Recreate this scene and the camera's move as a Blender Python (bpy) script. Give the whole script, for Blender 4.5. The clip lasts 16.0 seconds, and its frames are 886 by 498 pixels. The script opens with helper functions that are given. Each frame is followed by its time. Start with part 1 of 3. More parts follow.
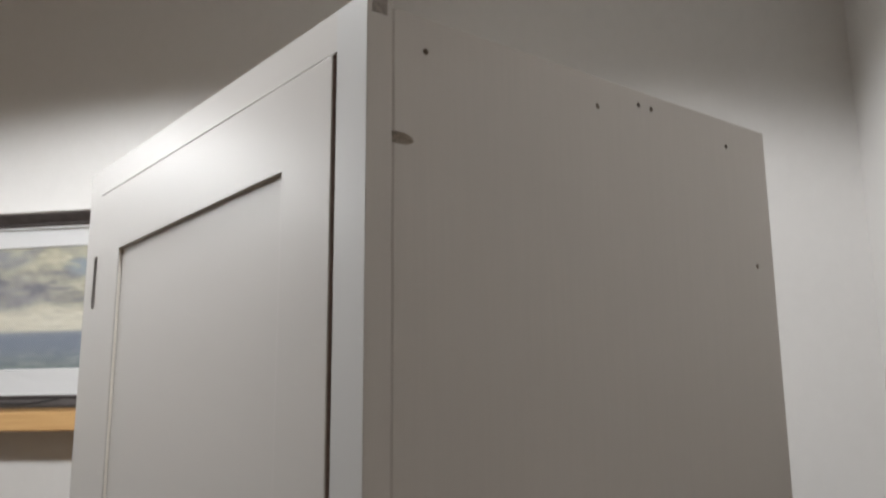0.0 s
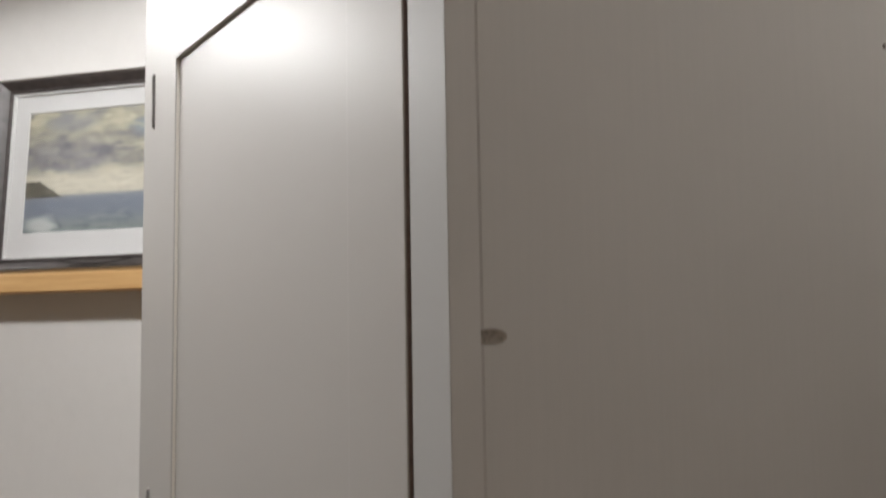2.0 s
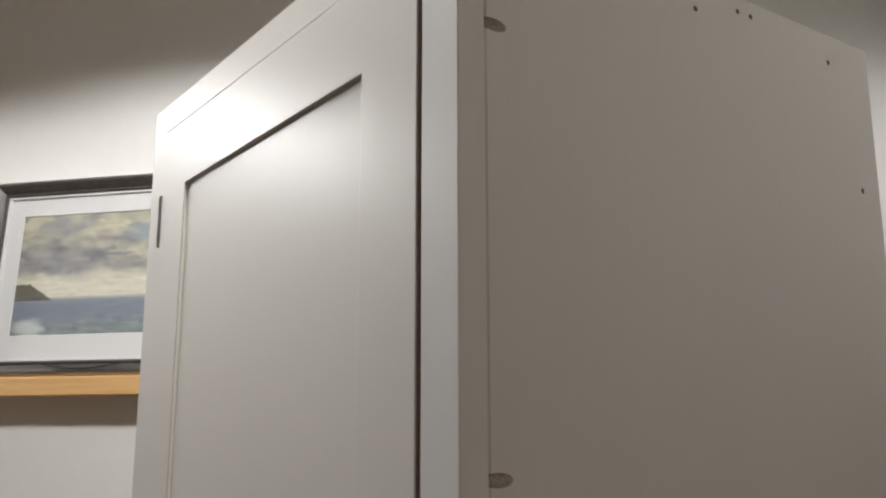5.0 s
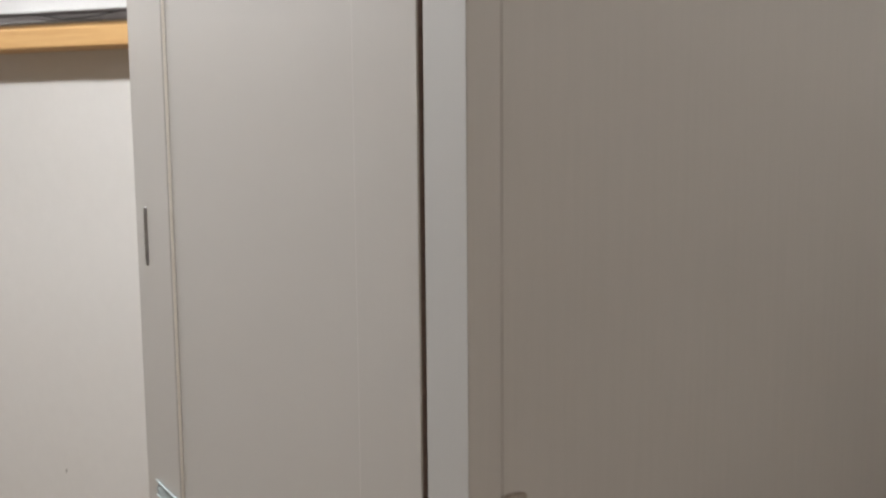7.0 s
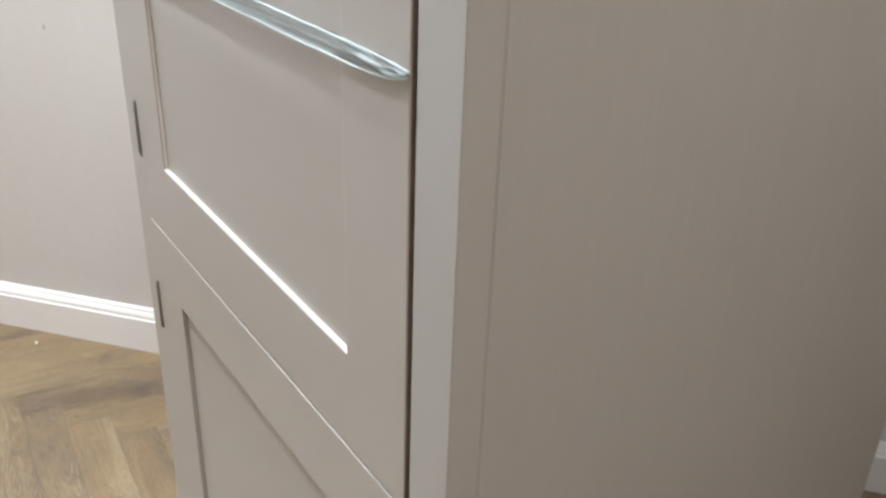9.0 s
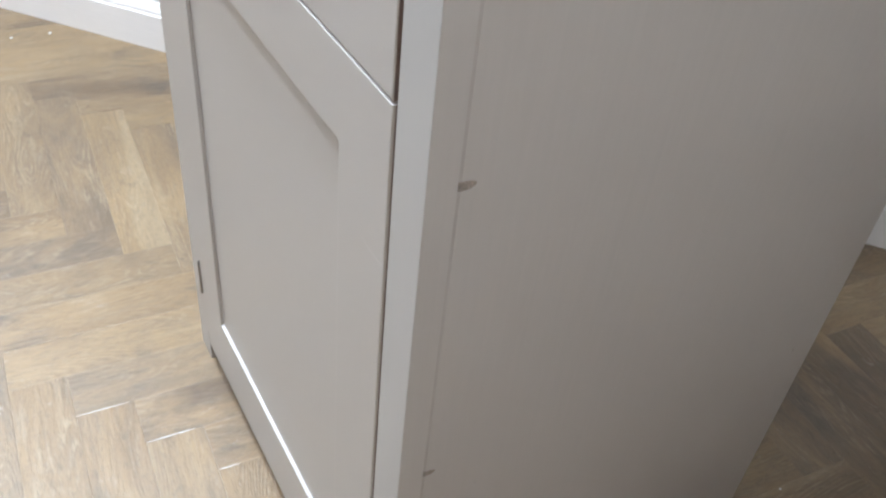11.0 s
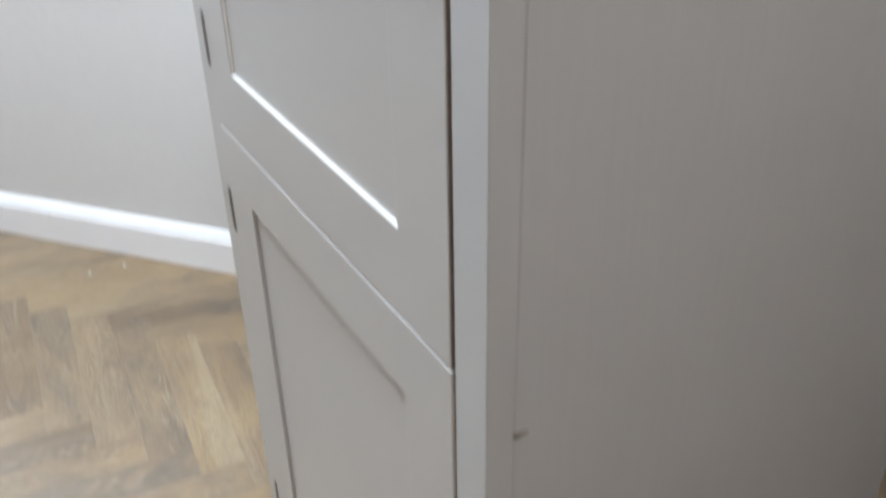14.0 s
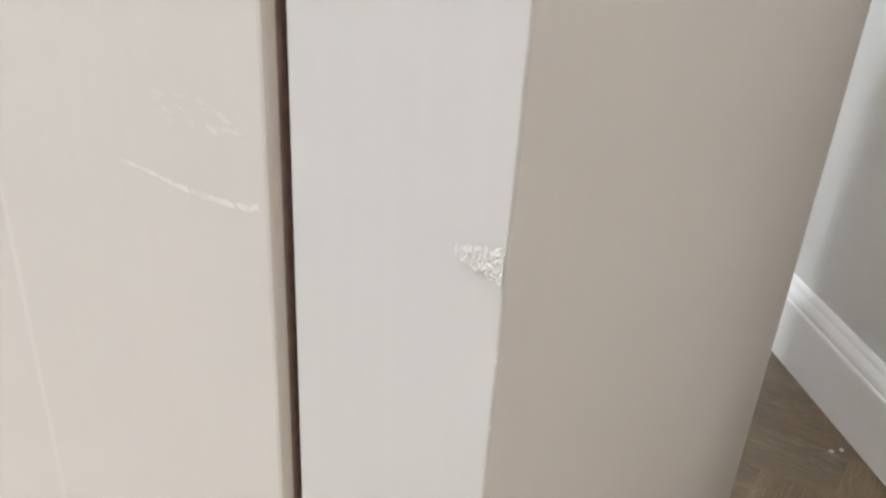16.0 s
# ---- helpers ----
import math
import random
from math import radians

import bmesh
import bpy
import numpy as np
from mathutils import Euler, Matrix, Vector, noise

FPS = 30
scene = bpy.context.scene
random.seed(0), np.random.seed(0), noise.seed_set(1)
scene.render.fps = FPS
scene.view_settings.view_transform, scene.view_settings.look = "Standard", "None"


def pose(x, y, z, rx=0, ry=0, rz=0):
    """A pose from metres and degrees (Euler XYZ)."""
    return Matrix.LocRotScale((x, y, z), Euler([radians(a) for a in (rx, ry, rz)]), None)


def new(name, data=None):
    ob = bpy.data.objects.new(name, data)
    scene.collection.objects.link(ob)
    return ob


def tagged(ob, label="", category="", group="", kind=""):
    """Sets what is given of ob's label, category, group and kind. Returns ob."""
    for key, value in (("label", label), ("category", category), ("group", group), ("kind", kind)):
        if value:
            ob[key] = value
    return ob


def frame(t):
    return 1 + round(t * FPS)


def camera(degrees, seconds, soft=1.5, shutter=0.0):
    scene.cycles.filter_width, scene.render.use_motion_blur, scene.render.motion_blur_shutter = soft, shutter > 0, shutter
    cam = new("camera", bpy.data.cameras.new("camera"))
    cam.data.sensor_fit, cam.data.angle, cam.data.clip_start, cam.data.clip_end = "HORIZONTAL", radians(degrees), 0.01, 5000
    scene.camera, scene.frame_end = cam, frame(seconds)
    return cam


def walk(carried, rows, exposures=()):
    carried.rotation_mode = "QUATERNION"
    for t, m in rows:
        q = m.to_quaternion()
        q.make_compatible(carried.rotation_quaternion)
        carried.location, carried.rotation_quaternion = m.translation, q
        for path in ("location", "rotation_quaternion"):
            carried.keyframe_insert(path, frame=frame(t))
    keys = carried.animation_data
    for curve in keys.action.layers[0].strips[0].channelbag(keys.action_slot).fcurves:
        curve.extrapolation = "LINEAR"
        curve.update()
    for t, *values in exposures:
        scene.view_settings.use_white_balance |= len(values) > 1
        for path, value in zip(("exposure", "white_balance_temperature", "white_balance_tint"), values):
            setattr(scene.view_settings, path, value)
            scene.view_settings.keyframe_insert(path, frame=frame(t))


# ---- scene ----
# ---- camera and its walk ----
cam = camera(52.38, 16.0, soft=2.2, shutter=0.3)
# t, x, y, z, yaw, pitch, roll
PATH = [
    (0, 0.5003, -0.3355, 1.5708, 51.17, 11.80, 0.41),
    (0.3, 0.4990, -0.3240, 1.5720, 51.47, 14.21, 1.30),
    (0.5, 0.4812, -0.3251, 1.5725, 51.40, 13.88, 1.01),
    (1, 0.4402, -0.3069, 1.5556, 51.74, 13.89, 0.79),
    (1.3, 0.4260, -0.2940, 1.5400, 52.19, 13.33, 0.50),
    (1.5, 0.4217, -0.2829, 1.5241, 54.07, 9.59, 0.97),
    (1.8, 0.4212, -0.2900, 1.5020, 54.95, 8.15, 0.96),
    (2, 0.4208, -0.2940, 1.4873, 55.49, 5.48, 0.94),
    (2.3, 0.4190, -0.2950, 1.4660, 55.45, 2.75, 0.80),
    (2.5, 0.4168, -0.2950, 1.4578, 55.37, 2.24, 0.67),
    (2.8, 0.4100, -0.2855, 1.4480, 55.30, 0.62, 0.60),
    (3, 0.4051, -0.2791, 1.4433, 56.05, -1.12, 0.56),
    (3.5, 0.4268, -0.3058, 1.4815, 56.22, 0.20, 0.91),
    (3.7, 0.4365, -0.3258, 1.5194, 56.05, 4.39, 1.61),
    (5.8, 0.4211, -0.3259, 1.4965, 53.68, 11.91, -0.22),
    (6, 0.4151, -0.3163, 1.4767, 53.39, 8.22, -0.09),
    (6.5, 0.4004, -0.3015, 1.4291, 53.78, -0.06, 0.36),
    (7, 0.3800, -0.2786, 1.3880, 55.25, -6.33, 0.52),
    (7.5, 0.3726, -0.2725, 1.3274, 55.82, -12.15, 0.51),
    (8, 0.3469, -0.2597, 1.2652, 56.23, -18.60, 0.34),
    (8.5, 0.3320, -0.2476, 1.2019, 57.01, -24.43, -0.34),
    (8.6, 0.3318, -0.2449, 1.1945, 57.02, -24.64, -0.53),
    (8.8, 0.3300, -0.2400, 1.1790, 56.75, -25.30, -1.15),
    (9, 0.3277, -0.2352, 1.1658, 56.26, -27.07, -1.84),
    (9.2, 0.3282, -0.2335, 1.1490, 56.08, -29.18, -2.64),
    (11.3, 0.3543, -0.2129, 1.0177, 61.38, -43.49, -4.56),
    (11.5, 0.3542, -0.2097, 1.0044, 61.73, -45.13, -4.28),
    (12, 0.3589, -0.2181, 0.9837, 62.23, -48.81, -4.34),
    (12.5, 0.3783, -0.2302, 0.9616, 62.54, -51.76, -4.66),
    (13, 0.3832, -0.2423, 0.9517, 62.49, -54.25, -5.17),
    (13.5, 0.3845, -0.2428, 0.9704, 62.06, -53.72, -5.47),
    (13.8, 0.3746, -0.2331, 1.0641, 60.12, -41.90, -1.81),
    (14, 0.3854, -0.2455, 1.1459, 60.18, -30.90, 1.04),
    (14.2, 0.4021, -0.2729, 1.1541, 60.55, -27.18, 1.65),
    (14.4, 0.3885, -0.3182, 1.1487, 61.02, -27.11, 2.83),
    (14.5, 0.3636, -0.3427, 1.1348, 60.13, -28.86, 4.51),
    (14.7, 0.2981, -0.3679, 1.0930, 51.75, -32.88, 1.68),
    (15, 0.1964, -0.2983, 0.9755, 42.34, -35.98, -2.99),
    (15.3, 0.1139, -0.1932, 0.8309, 39.19, -35.05, -4.28),
    (15.5, 0.0816, -0.1456, 0.7551, 36.75, -34.15, -4.50),
    (15.8, 0.0604, -0.1213, 0.7168, 33.10, -31.20, -3.60),
    (16, 0.0463, -0.1051, 0.6912, 30.34, -29.48, -3.05),
]
EXPOSURES = [
    (0, -0.82, 6650, 11.0),
    (1, -0.84, 6650, 11.0),
    (1.5, -0.86, 6700, 11.0),
    (2, -0.76, 6800, 12.0),
    (2.5, -0.36, 6700, 12.0),
    (3, -0.20, 6750, 12.0),
    (3.5, -0.22, 6600, 11.0),
    (5.8, -0.90, 6950, 11.0),
    (6.2, -0.83, 6950, 11.0),
    (6.5, -0.40, 6850, 11.0),
    (7, -0.14, 6700, 11.0),
    (7.5, -0.07, 6750, 11.0),
    (8, 0.23, 6550, 11.0),
    (8.5, 0.34, 6400, 10.0),
    (9, 0.50, 6400, 10.0),
    (9.2, 0.50, 6400, 10.0),
    (11.3, 0.92, 5650, 8.0),
    (12, 0.80, 5550, 8.0),
    (13, 0.68, 5500, 8.0),
    (13.5, 0.67, 5500, 8.0),
    (14, 0.60, 5700, 7.0),
    (14.2, 0.50, 5800, 8.0),
    (14.5, 0.38, 5920, 9.0),
    (15, 0.94, 6150, 10.0),
    (15.5, 1.63, 5950, 8.0),
    (16, 1.58, 6050, 8.0),
]
walk(cam, [(t, pose(x, y, z, 90 + pitch, roll, yaw)) for t, x, y, z, yaw, pitch, roll in PATH], EXPOSURES)

# ---- world and lights ----
# the cabinet stands on the world's axes; the room is turned by 41 degrees against it
ROOM = pose(0, 0, 0, 0, 0, 41)
CEIL = 2.60
world = bpy.data.worlds.new("world")
scene.world = world
world.use_nodes = True
world.node_tree.nodes["Background"].inputs[0].default_value = (0.5, 0.55, 0.62, 1)
world.node_tree.nodes["Background"].inputs[1].default_value = 0.05

# the last lamp is unseen, added to lighten the left floor and wall
LAMPS = [(-0.24, 0.055), (-0.75, 0.12), (-2.42, 0.86), (-3.60, 0.60)]
POWER = [108, 124, 128, 60]
for (lx, ly), watts in zip(LAMPS, POWER):
    data = bpy.data.lights.new("downlight_lamp", "SPOT")
    data.energy, data.spot_size, data.spot_blend = watts, radians(152.4), 0.16
    data.shadow_soft_size, data.color = 0.065, (0.945, 0.975, 1.0)
    lamp = new("downlight_lamp", data)
    lamp.matrix_world = ROOM @ pose(lx, ly, CEIL - 0.012)

# added warm fill for the cabinet's side, in an assumed window beside the camera
WIN = (-3.45, -2.25, 0.10, 1.95)
sky = bpy.data.lights.new("window_daylight", "AREA")
sky.shape, sky.size, sky.size_y = "RECTANGLE", WIN[1] - WIN[0] - 0.1, WIN[3] - WIN[2] - 0.1
sky.energy, sky.color = 11.0, (1.0, 0.62, 0.32)
new("window_daylight", sky).matrix_world = ROOM @ pose(0.69, (WIN[0] + WIN[1]) / 2, (WIN[2] + WIN[3]) / 2, 90, 0, 90)


# ---- materials ----
def material(name):
    m = bpy.data.materials.new(name)
    m.use_nodes = True
    nt = m.node_tree
    return m, nt, nt.nodes["Principled BSDF"]


def node(nt, kind, **values):
    n = nt.nodes.new(kind)
    for key, value in values.items():
        if key in n.inputs:
            n.inputs[key].default_value = value
    return n


def coords(nt, scale=(1, 1, 1), kind="Object"):
    tc = nt.nodes.new("ShaderNodeTexCoord")
    mp = nt.nodes.new("ShaderNodeMapping")
    mp.inputs["Scale"].default_value = scale
    nt.links.new(tc.outputs[kind], mp.inputs["Vector"])
    return mp.outputs["Vector"]


def noise_of(nt, vec, scale, detail=4, rough=0.55):
    n = node(nt, "ShaderNodeTexNoise", Scale=scale, Detail=detail, Roughness=rough)
    nt.links.new(vec, n.inputs["Vector"])
    return n.outputs["Fac"]


def ramp(nt, fac, stops):
    r = nt.nodes.new("ShaderNodeValToRGB")
    el = r.color_ramp.elements
    while len(el) < len(stops):
        el.new(0.5)
    for e, (p, c) in zip(el, stops):
        e.position, e.color = p, (c if len(c) == 4 else (*c, 1))
    nt.links.new(fac, r.inputs["Fac"])
    return r.outputs["Color"]


def mixed(nt, fac, a, b, kind="MIX"):
    m = nt.nodes.new("ShaderNodeMix")
    m.data_type, m.blend_type = "RGBA", kind
    for sock, v in ((m.inputs["Factor"], fac), (m.inputs[6], a), (m.inputs[7], b)):
        if isinstance(v, (int, float)):
            sock.default_value = v
        elif isinstance(v, tuple):
            sock.default_value = v if len(v) == 4 else (*v, 1)
        else:
            nt.links.new(v, sock)
    return m.outputs[2]


def maths(nt, op, a, b=0.0):
    m = nt.nodes.new("ShaderNodeMath")
    m.operation = op
    for sock, v in zip(m.inputs, (a, b)):
        if isinstance(v, (int, float)):
            sock.default_value = v
        else:
            nt.links.new(v, sock)
    return m.outputs[0]


def bumped(nt, bsdf, height, strength, distance):
    b = node(nt, "ShaderNodeBump", Strength=strength, Distance=distance)
    nt.links.new(height, b.inputs["Height"])
    nt.links.new(b.outputs["Normal"], bsdf.inputs["Normal"])


def paint(name, colour, rough=0.42, streak=(60, 60, 3), streak_amount=0.05, bump=0.10, dirt=0.06):
    """Brushed or rolled paint: faint streaks, a fine stipple and large soft patches."""
    m, nt, b = material(name)
    streaks = noise_of(nt, coords(nt, streak), 6.0, 5, 0.6)
    stipple = noise_of(nt, coords(nt), 900, 2, 0.5)
    patch = noise_of(nt, coords(nt), 2.2, 3, 0.5)
    dark = tuple(c * (1 - 2 * streak_amount) for c in colour)
    c = ramp(nt, streaks, [(0.3, dark), (0.7, colour)])
    worn = tuple(x * (1 - 2 * dirt) for x in colour)
    c = mixed(nt, maths(nt, "MULTIPLY", ramp(nt, patch, [(0.42, (0, 0, 0)), (0.75, (1, 1, 1))]), 0.6), c, worn)
    nt.links.new(c, b.inputs["Base Color"])
    r = maths(nt, "ADD", maths(nt, "MULTIPLY", streaks, 0.12), rough - 0.06)
    nt.links.new(r, b.inputs["Roughness"])
    h = maths(nt, "ADD", maths(nt, "MULTIPLY", streaks, 0.6), maths(nt, "MULTIPLY", stipple, 0.4))
    bumped(nt, b, h, bump, 0.0006)
    return m


CABINET = paint("greige_eggshell_paint", (0.425, 0.410, 0.390), 0.36, (70, 70, 2.5), 0.012, 0.06, 0.02)
STILE = paint("cool_grey_eggshell_paint", (0.420, 0.420, 0.413), 0.36, (70, 70, 2.5), 0.012, 0.06, 0.02)
# browner than the doors: warm bounce off the floor is mixed into this colour
SIDE = paint("greige_rolled_paint_warm_bounce", (0.435, 0.402, 0.366), 0.46, (34, 34, 1.6), 0.020, 0.06, 0.05)
WALL = paint("wall_emulsion", (0.645, 0.632, 0.615), 0.75, (9, 9, 7), 0.015, 0.05, 0.025)
CEILING = paint("ceiling_emulsion", (0.74, 0.73, 0.72), 0.8, (8, 8, 8), 0.01, 0.05, 0.02)
SKIRT = paint("white_satin_paint", (0.86, 0.86, 0.86), 0.35, (5, 60, 60), 0.02, 0.06, 0.03)


def plain(name, colour, rough=0.5, metal=0.0, grain=40, vary=0.12, bump=0.1):
    m, nt, b = material(name)
    n = noise_of(nt, coords(nt), grain, 4, 0.6)
    low = tuple(c * (1 - vary) for c in colour)
    high = tuple(min(1, c * (1 + vary)) for c in colour)
    nt.links.new(ramp(nt, n, [(0.3, low), (0.7, high)]), b.inputs["Base Color"])
    b.inputs["Roughness"].default_value, b.inputs["Metallic"].default_value = rough, metal
    bumped(nt, b, n, bump, 0.001)
    return m


STEEL = plain("brushed_steel", (0.30, 0.29, 0.285), 0.34, 1.0, 200, 0.15)
RAW = plain("raw_timber", (0.30, 0.23, 0.18), 0.8, 0.0, 300, 0.25)
# dark brown that paints the shade inside the door gap
GAP_SHADE = plain("gap_shade_brown", (0.20, 0.152, 0.132), 0.7, 0.0, 300, 0.2)
BARE = plain("bare_end_grain", (0.235, 0.205, 0.185), 0.8, 0.0, 250, 0.3)
HOLE = plain("bare_drilled_board", (0.30, 0.26, 0.22), 0.85, 0.0, 500, 0.3, 0.3)
SUBFLOOR = plain("dark_bitumen", (0.06, 0.045, 0.032), 0.9)
FRAME = plain("dark_stained_moulding", (0.058, 0.049, 0.047), 0.42, 0.0, 60, 0.25)
SILVER = plain("silver_leaf", (0.72, 0.70, 0.67), 0.25, 1.0, 120, 0.12)
MOUNT = plain("white_mount_board", (0.60, 0.60, 0.60), 0.8, 0.0, 300, 0.02)
TRIM_WHITE = plain("white_enamel", (0.78, 0.78, 0.76), 0.4, 0.0, 100, 0.02)
CHIPPED = plain("chipped_paint_and_primer", (0.475, 0.466, 0.455), 0.6, 0.0, 2500, 0.22, 0.4)
SCUFF = plain("white_scuff", (0.520, 0.508, 0.492), 0.45, 0.0, 1500, 0.1, 0.3)
RUB = plain("faint_rub", (0.462, 0.448, 0.430), 0.40, 0.0, 1500, 0.05, 0.2)
LIT_REVEAL = plain("pale_lit_reveal", (0.70, 0.665, 0.61), 0.6, 0.0, 400, 0.06, 0.2)
SMUDGE = plain("grey_smudge", (0.36, 0.345, 0.33), 0.8, 0.0, 700, 0.2, 0.2)
CORD = plain("black_cord", (0.015, 0.013, 0.013), 0.6, 0.0, 300, 0.2)
DUST = plain("plaster_crumb", (0.72, 0.72, 0.70), 0.9, 0.0, 800, 0.1)


def pale_scratch():
    """Worn-through varnish: a broken whitish line that lets the wood show between."""
    m, nt, b = material("pale_scratch")
    n = noise_of(nt, coords(nt), 260, 4, 0.7)
    b.inputs["Base Color"].default_value = (0.42, 0.40, 0.37, 1)
    b.inputs["Roughness"].default_value = 0.6
    nt.links.new(ramp(nt, n, [(0.30, (0, 0, 0)), (0.52, (0.9, 0.9, 0.9))]), b.inputs["Alpha"])
    return m


PALE = pale_scratch()


def ledge_wood():
    m, nt, b = material("honey_oak")
    n = noise_of(nt, coords(nt, (2, 40, 40)), 3.0, 6, 0.6)
    nt.links.new(ramp(nt, n, [(0.3, (0.52, 0.30, 0.12)), (0.7, (0.66, 0.42, 0.19))]), b.inputs["Base Color"])
    b.inputs["Roughness"].default_value = 0.45
    bumped(nt, b, n, 0.1, 0.001)
    return m


def plank_wood():
    """Grey-washed oak: each plank its own tone, long grain, dark knots, pale worn streaks."""
    m, nt, b = material("washed_oak_plank")
    tc = nt.nodes.new("ShaderNodeTexCoord")
    info = nt.nodes.new("ShaderNodeObjectInfo")
    geo = nt.nodes.new("ShaderNodeNewGeometry")
    seed = maths(nt, "ADD", maths(nt, "MULTIPLY", info.outputs["Random"], 37.0), maths(nt, "MULTIPLY", geo.outputs["Random Per Island"], 53.0))
    shift = nt.nodes.new("ShaderNodeCombineXYZ")
    for i in range(3):
        nt.links.new(maths(nt, "MULTIPLY", seed, (1.0, 1.7, 2.3)[i]), shift.inputs[i])
    vec = nt.nodes.new("ShaderNodeVectorMath")
    vec.operation = "ADD"
    nt.links.new(tc.outputs["UV"], vec.inputs[0])
    nt.links.new(shift.outputs[0], vec.inputs[1])

    def scaled(s):
        mp = nt.nodes.new("ShaderNodeMapping")
        mp.inputs["Scale"].default_value = s
        nt.links.new(vec.outputs[0], mp.inputs["Vector"])
        return mp.outputs["Vector"]
    # long soft grain, cathedral figure, pale limed lines, grey and tan blotches, dark knots, worn patches
    def field(scale, detail, rough, distortion=0.0):
        n = nt.nodes.new("ShaderNodeTexNoise")
        n.inputs["Scale"].default_value, n.inputs["Detail"].default_value = 1.0, detail
        n.inputs["Roughness"].default_value, n.inputs["Distortion"].default_value = rough, distortion
        nt.links.new(scaled(scale), n.inputs["Vector"])
        return n.outputs["Fac"]
    grain = field((4.0, 48, 1), 5, 0.62, 0.8)
    fine = field((14, 330, 2), 4, 0.65, 0.6)
    figure = field((2.0, 11, 1), 1.5, 0.40, 0.3)
    wobble = field((24, 60, 4), 3, 0.6)
    lines = maths(nt, "SINE", maths(nt, "ADD", maths(nt, "MULTIPLY", figure, 230.0), maths(nt, "MULTIPLY", wobble, 3.5)))
    rings = maths(nt, "ADD", maths(nt, "MULTIPLY", lines, 0.5), 0.5)
    patchy = field((6, 16, 9), 3, 0.6, 0.4)
    mottle = field((70, 170, 6), 5, 0.72, 0.7)
    scrape = field((17, 130, 8), 4, 0.70, 1.2)
    dash = field((60, 420, 3), 3, 0.6, 0.3)
    blotch = field((5.0, 11, 1), 6, 0.66, 0.9)
    tan = field((3.2, 10, 5), 5, 0.60, 0.9)
    stain = field((10, 17, 3), 6, 0.72, 1.1)
    worn = field((13, 24, 7), 7, 0.78, 0.5)
    one = maths(nt, "FRACT", maths(nt, "MULTIPLY", seed, 3.77))

    def mask(fac, lo, hi, amount):
        return maths(nt, "MULTIPLY", ramp(nt, fac, [(lo, (0, 0, 0)), (hi, (1, 1, 1))]), amount)
    base = ramp(nt, one, [(0.0, (0.142, 0.095, 0.050)), (0.22, (0.192, 0.127, 0.062)), (0.42, (0.255, 0.172, 0.082)), (0.60, (0.165, 0.122, 0.078)), (0.80, (0.290, 0.198, 0.092)), (1.0, (0.170, 0.113, 0.058))])
    sap = field((0.9, 17, 2), 3, 0.5, 0.3)
    c = mixed(nt, mask(blotch, 0.44, 0.66, 0.55), base, (0.118, 0.090, 0.066))
    c = mixed(nt, mask(tan, 0.46, 0.70, 0.80), c, (0.320, 0.222, 0.110))
    c = mixed(nt, mask(sap, 0.60, 0.66, 0.70), c, (0.335, 0.255, 0.150))
    c = mixed(nt, mask(maths(nt, "SUBTRACT", 1.0, grain), 0.50, 0.76, 0.35), c, (0.080, 0.054, 0.034))
    lime = maths(nt, "MULTIPLY", mask(rings, 0.55, 1.0, 1.0), maths(nt, "MULTIPLY", mask(dash, 0.40, 0.56, 1.0), mask(patchy, 0.44, 0.64, 1.0)))
    c = mixed(nt, maths(nt, "MULTIPLY", lime, 0.60), c, (0.40, 0.325, 0.215))
    c = mixed(nt, mask(scrape, 0.55, 0.72, 0.38), c, (0.30, 0.245, 0.175))
    c = mixed(nt, 0.50, c, ramp(nt, mottle, [(0.32, (0.50, 0.50, 0.50)), (0.54, (1, 1, 1)), (0.74, (1.0, 0.97, 0.92))]), "MULTIPLY")
    c = mixed(nt, mask(stain, 0.58, 0.72, 0.55), c, (0.045, 0.038, 0.034))
    c = mixed(nt, mask(worn, 0.58, 0.76, 0.42), c, (0.42, 0.37, 0.30))
    nick = field((38, 75, 2), 5, 0.75, 0.8)
    crack = field((5, 210, 5), 3, 0.6, 0.5)
    c = mixed(nt, mask(nick, 0.64, 0.74, 0.55), c, (0.50, 0.48, 0.44))
    c = mixed(nt, mask(maths(nt, "SUBTRACT", 1.0, crack), 0.64, 0.76, 0.40), c, (0.045, 0.032, 0.020))
    hsv = node(nt, "ShaderNodeHueSaturation", Saturation=0.98, Value=0.94)
    nt.links.new(c, hsv.inputs["Color"])
    nt.links.new(hsv.outputs[0], b.inputs["Base Color"])
    r = maths(nt, "ADD", maths(nt, "MULTIPLY", blotch, 0.22), maths(nt, "ADD", maths(nt, "MULTIPLY", mottle, 0.40), 0.16))
    nt.links.new(r, b.inputs["Roughness"])
    b.inputs["Specular IOR Level"].default_value = 0.20
    b.inputs["Coat Weight"].default_value, b.inputs["Coat Roughness"].default_value, b.inputs["Coat IOR"].default_value = 1.0, 0.33, 1.56
    h = maths(nt, "ADD", maths(nt, "MULTIPLY", scrape, 0.9), maths(nt, "ADD", maths(nt, "MULTIPLY", mottle, 0.7), maths(nt, "MULTIPLY", maths(nt, "MULTIPLY", rings, patchy), 0.35)))
    bumped(nt, b, h, 0.55, 0.0015)
    # the lacquer follows the brushed relief: fine ridges along the grain and the limed figure
    ridge = field((75, 300, 5), 5, 0.78, 0.5)
    wave = field((9, 22, 6), 3, 0.55, 0.5)
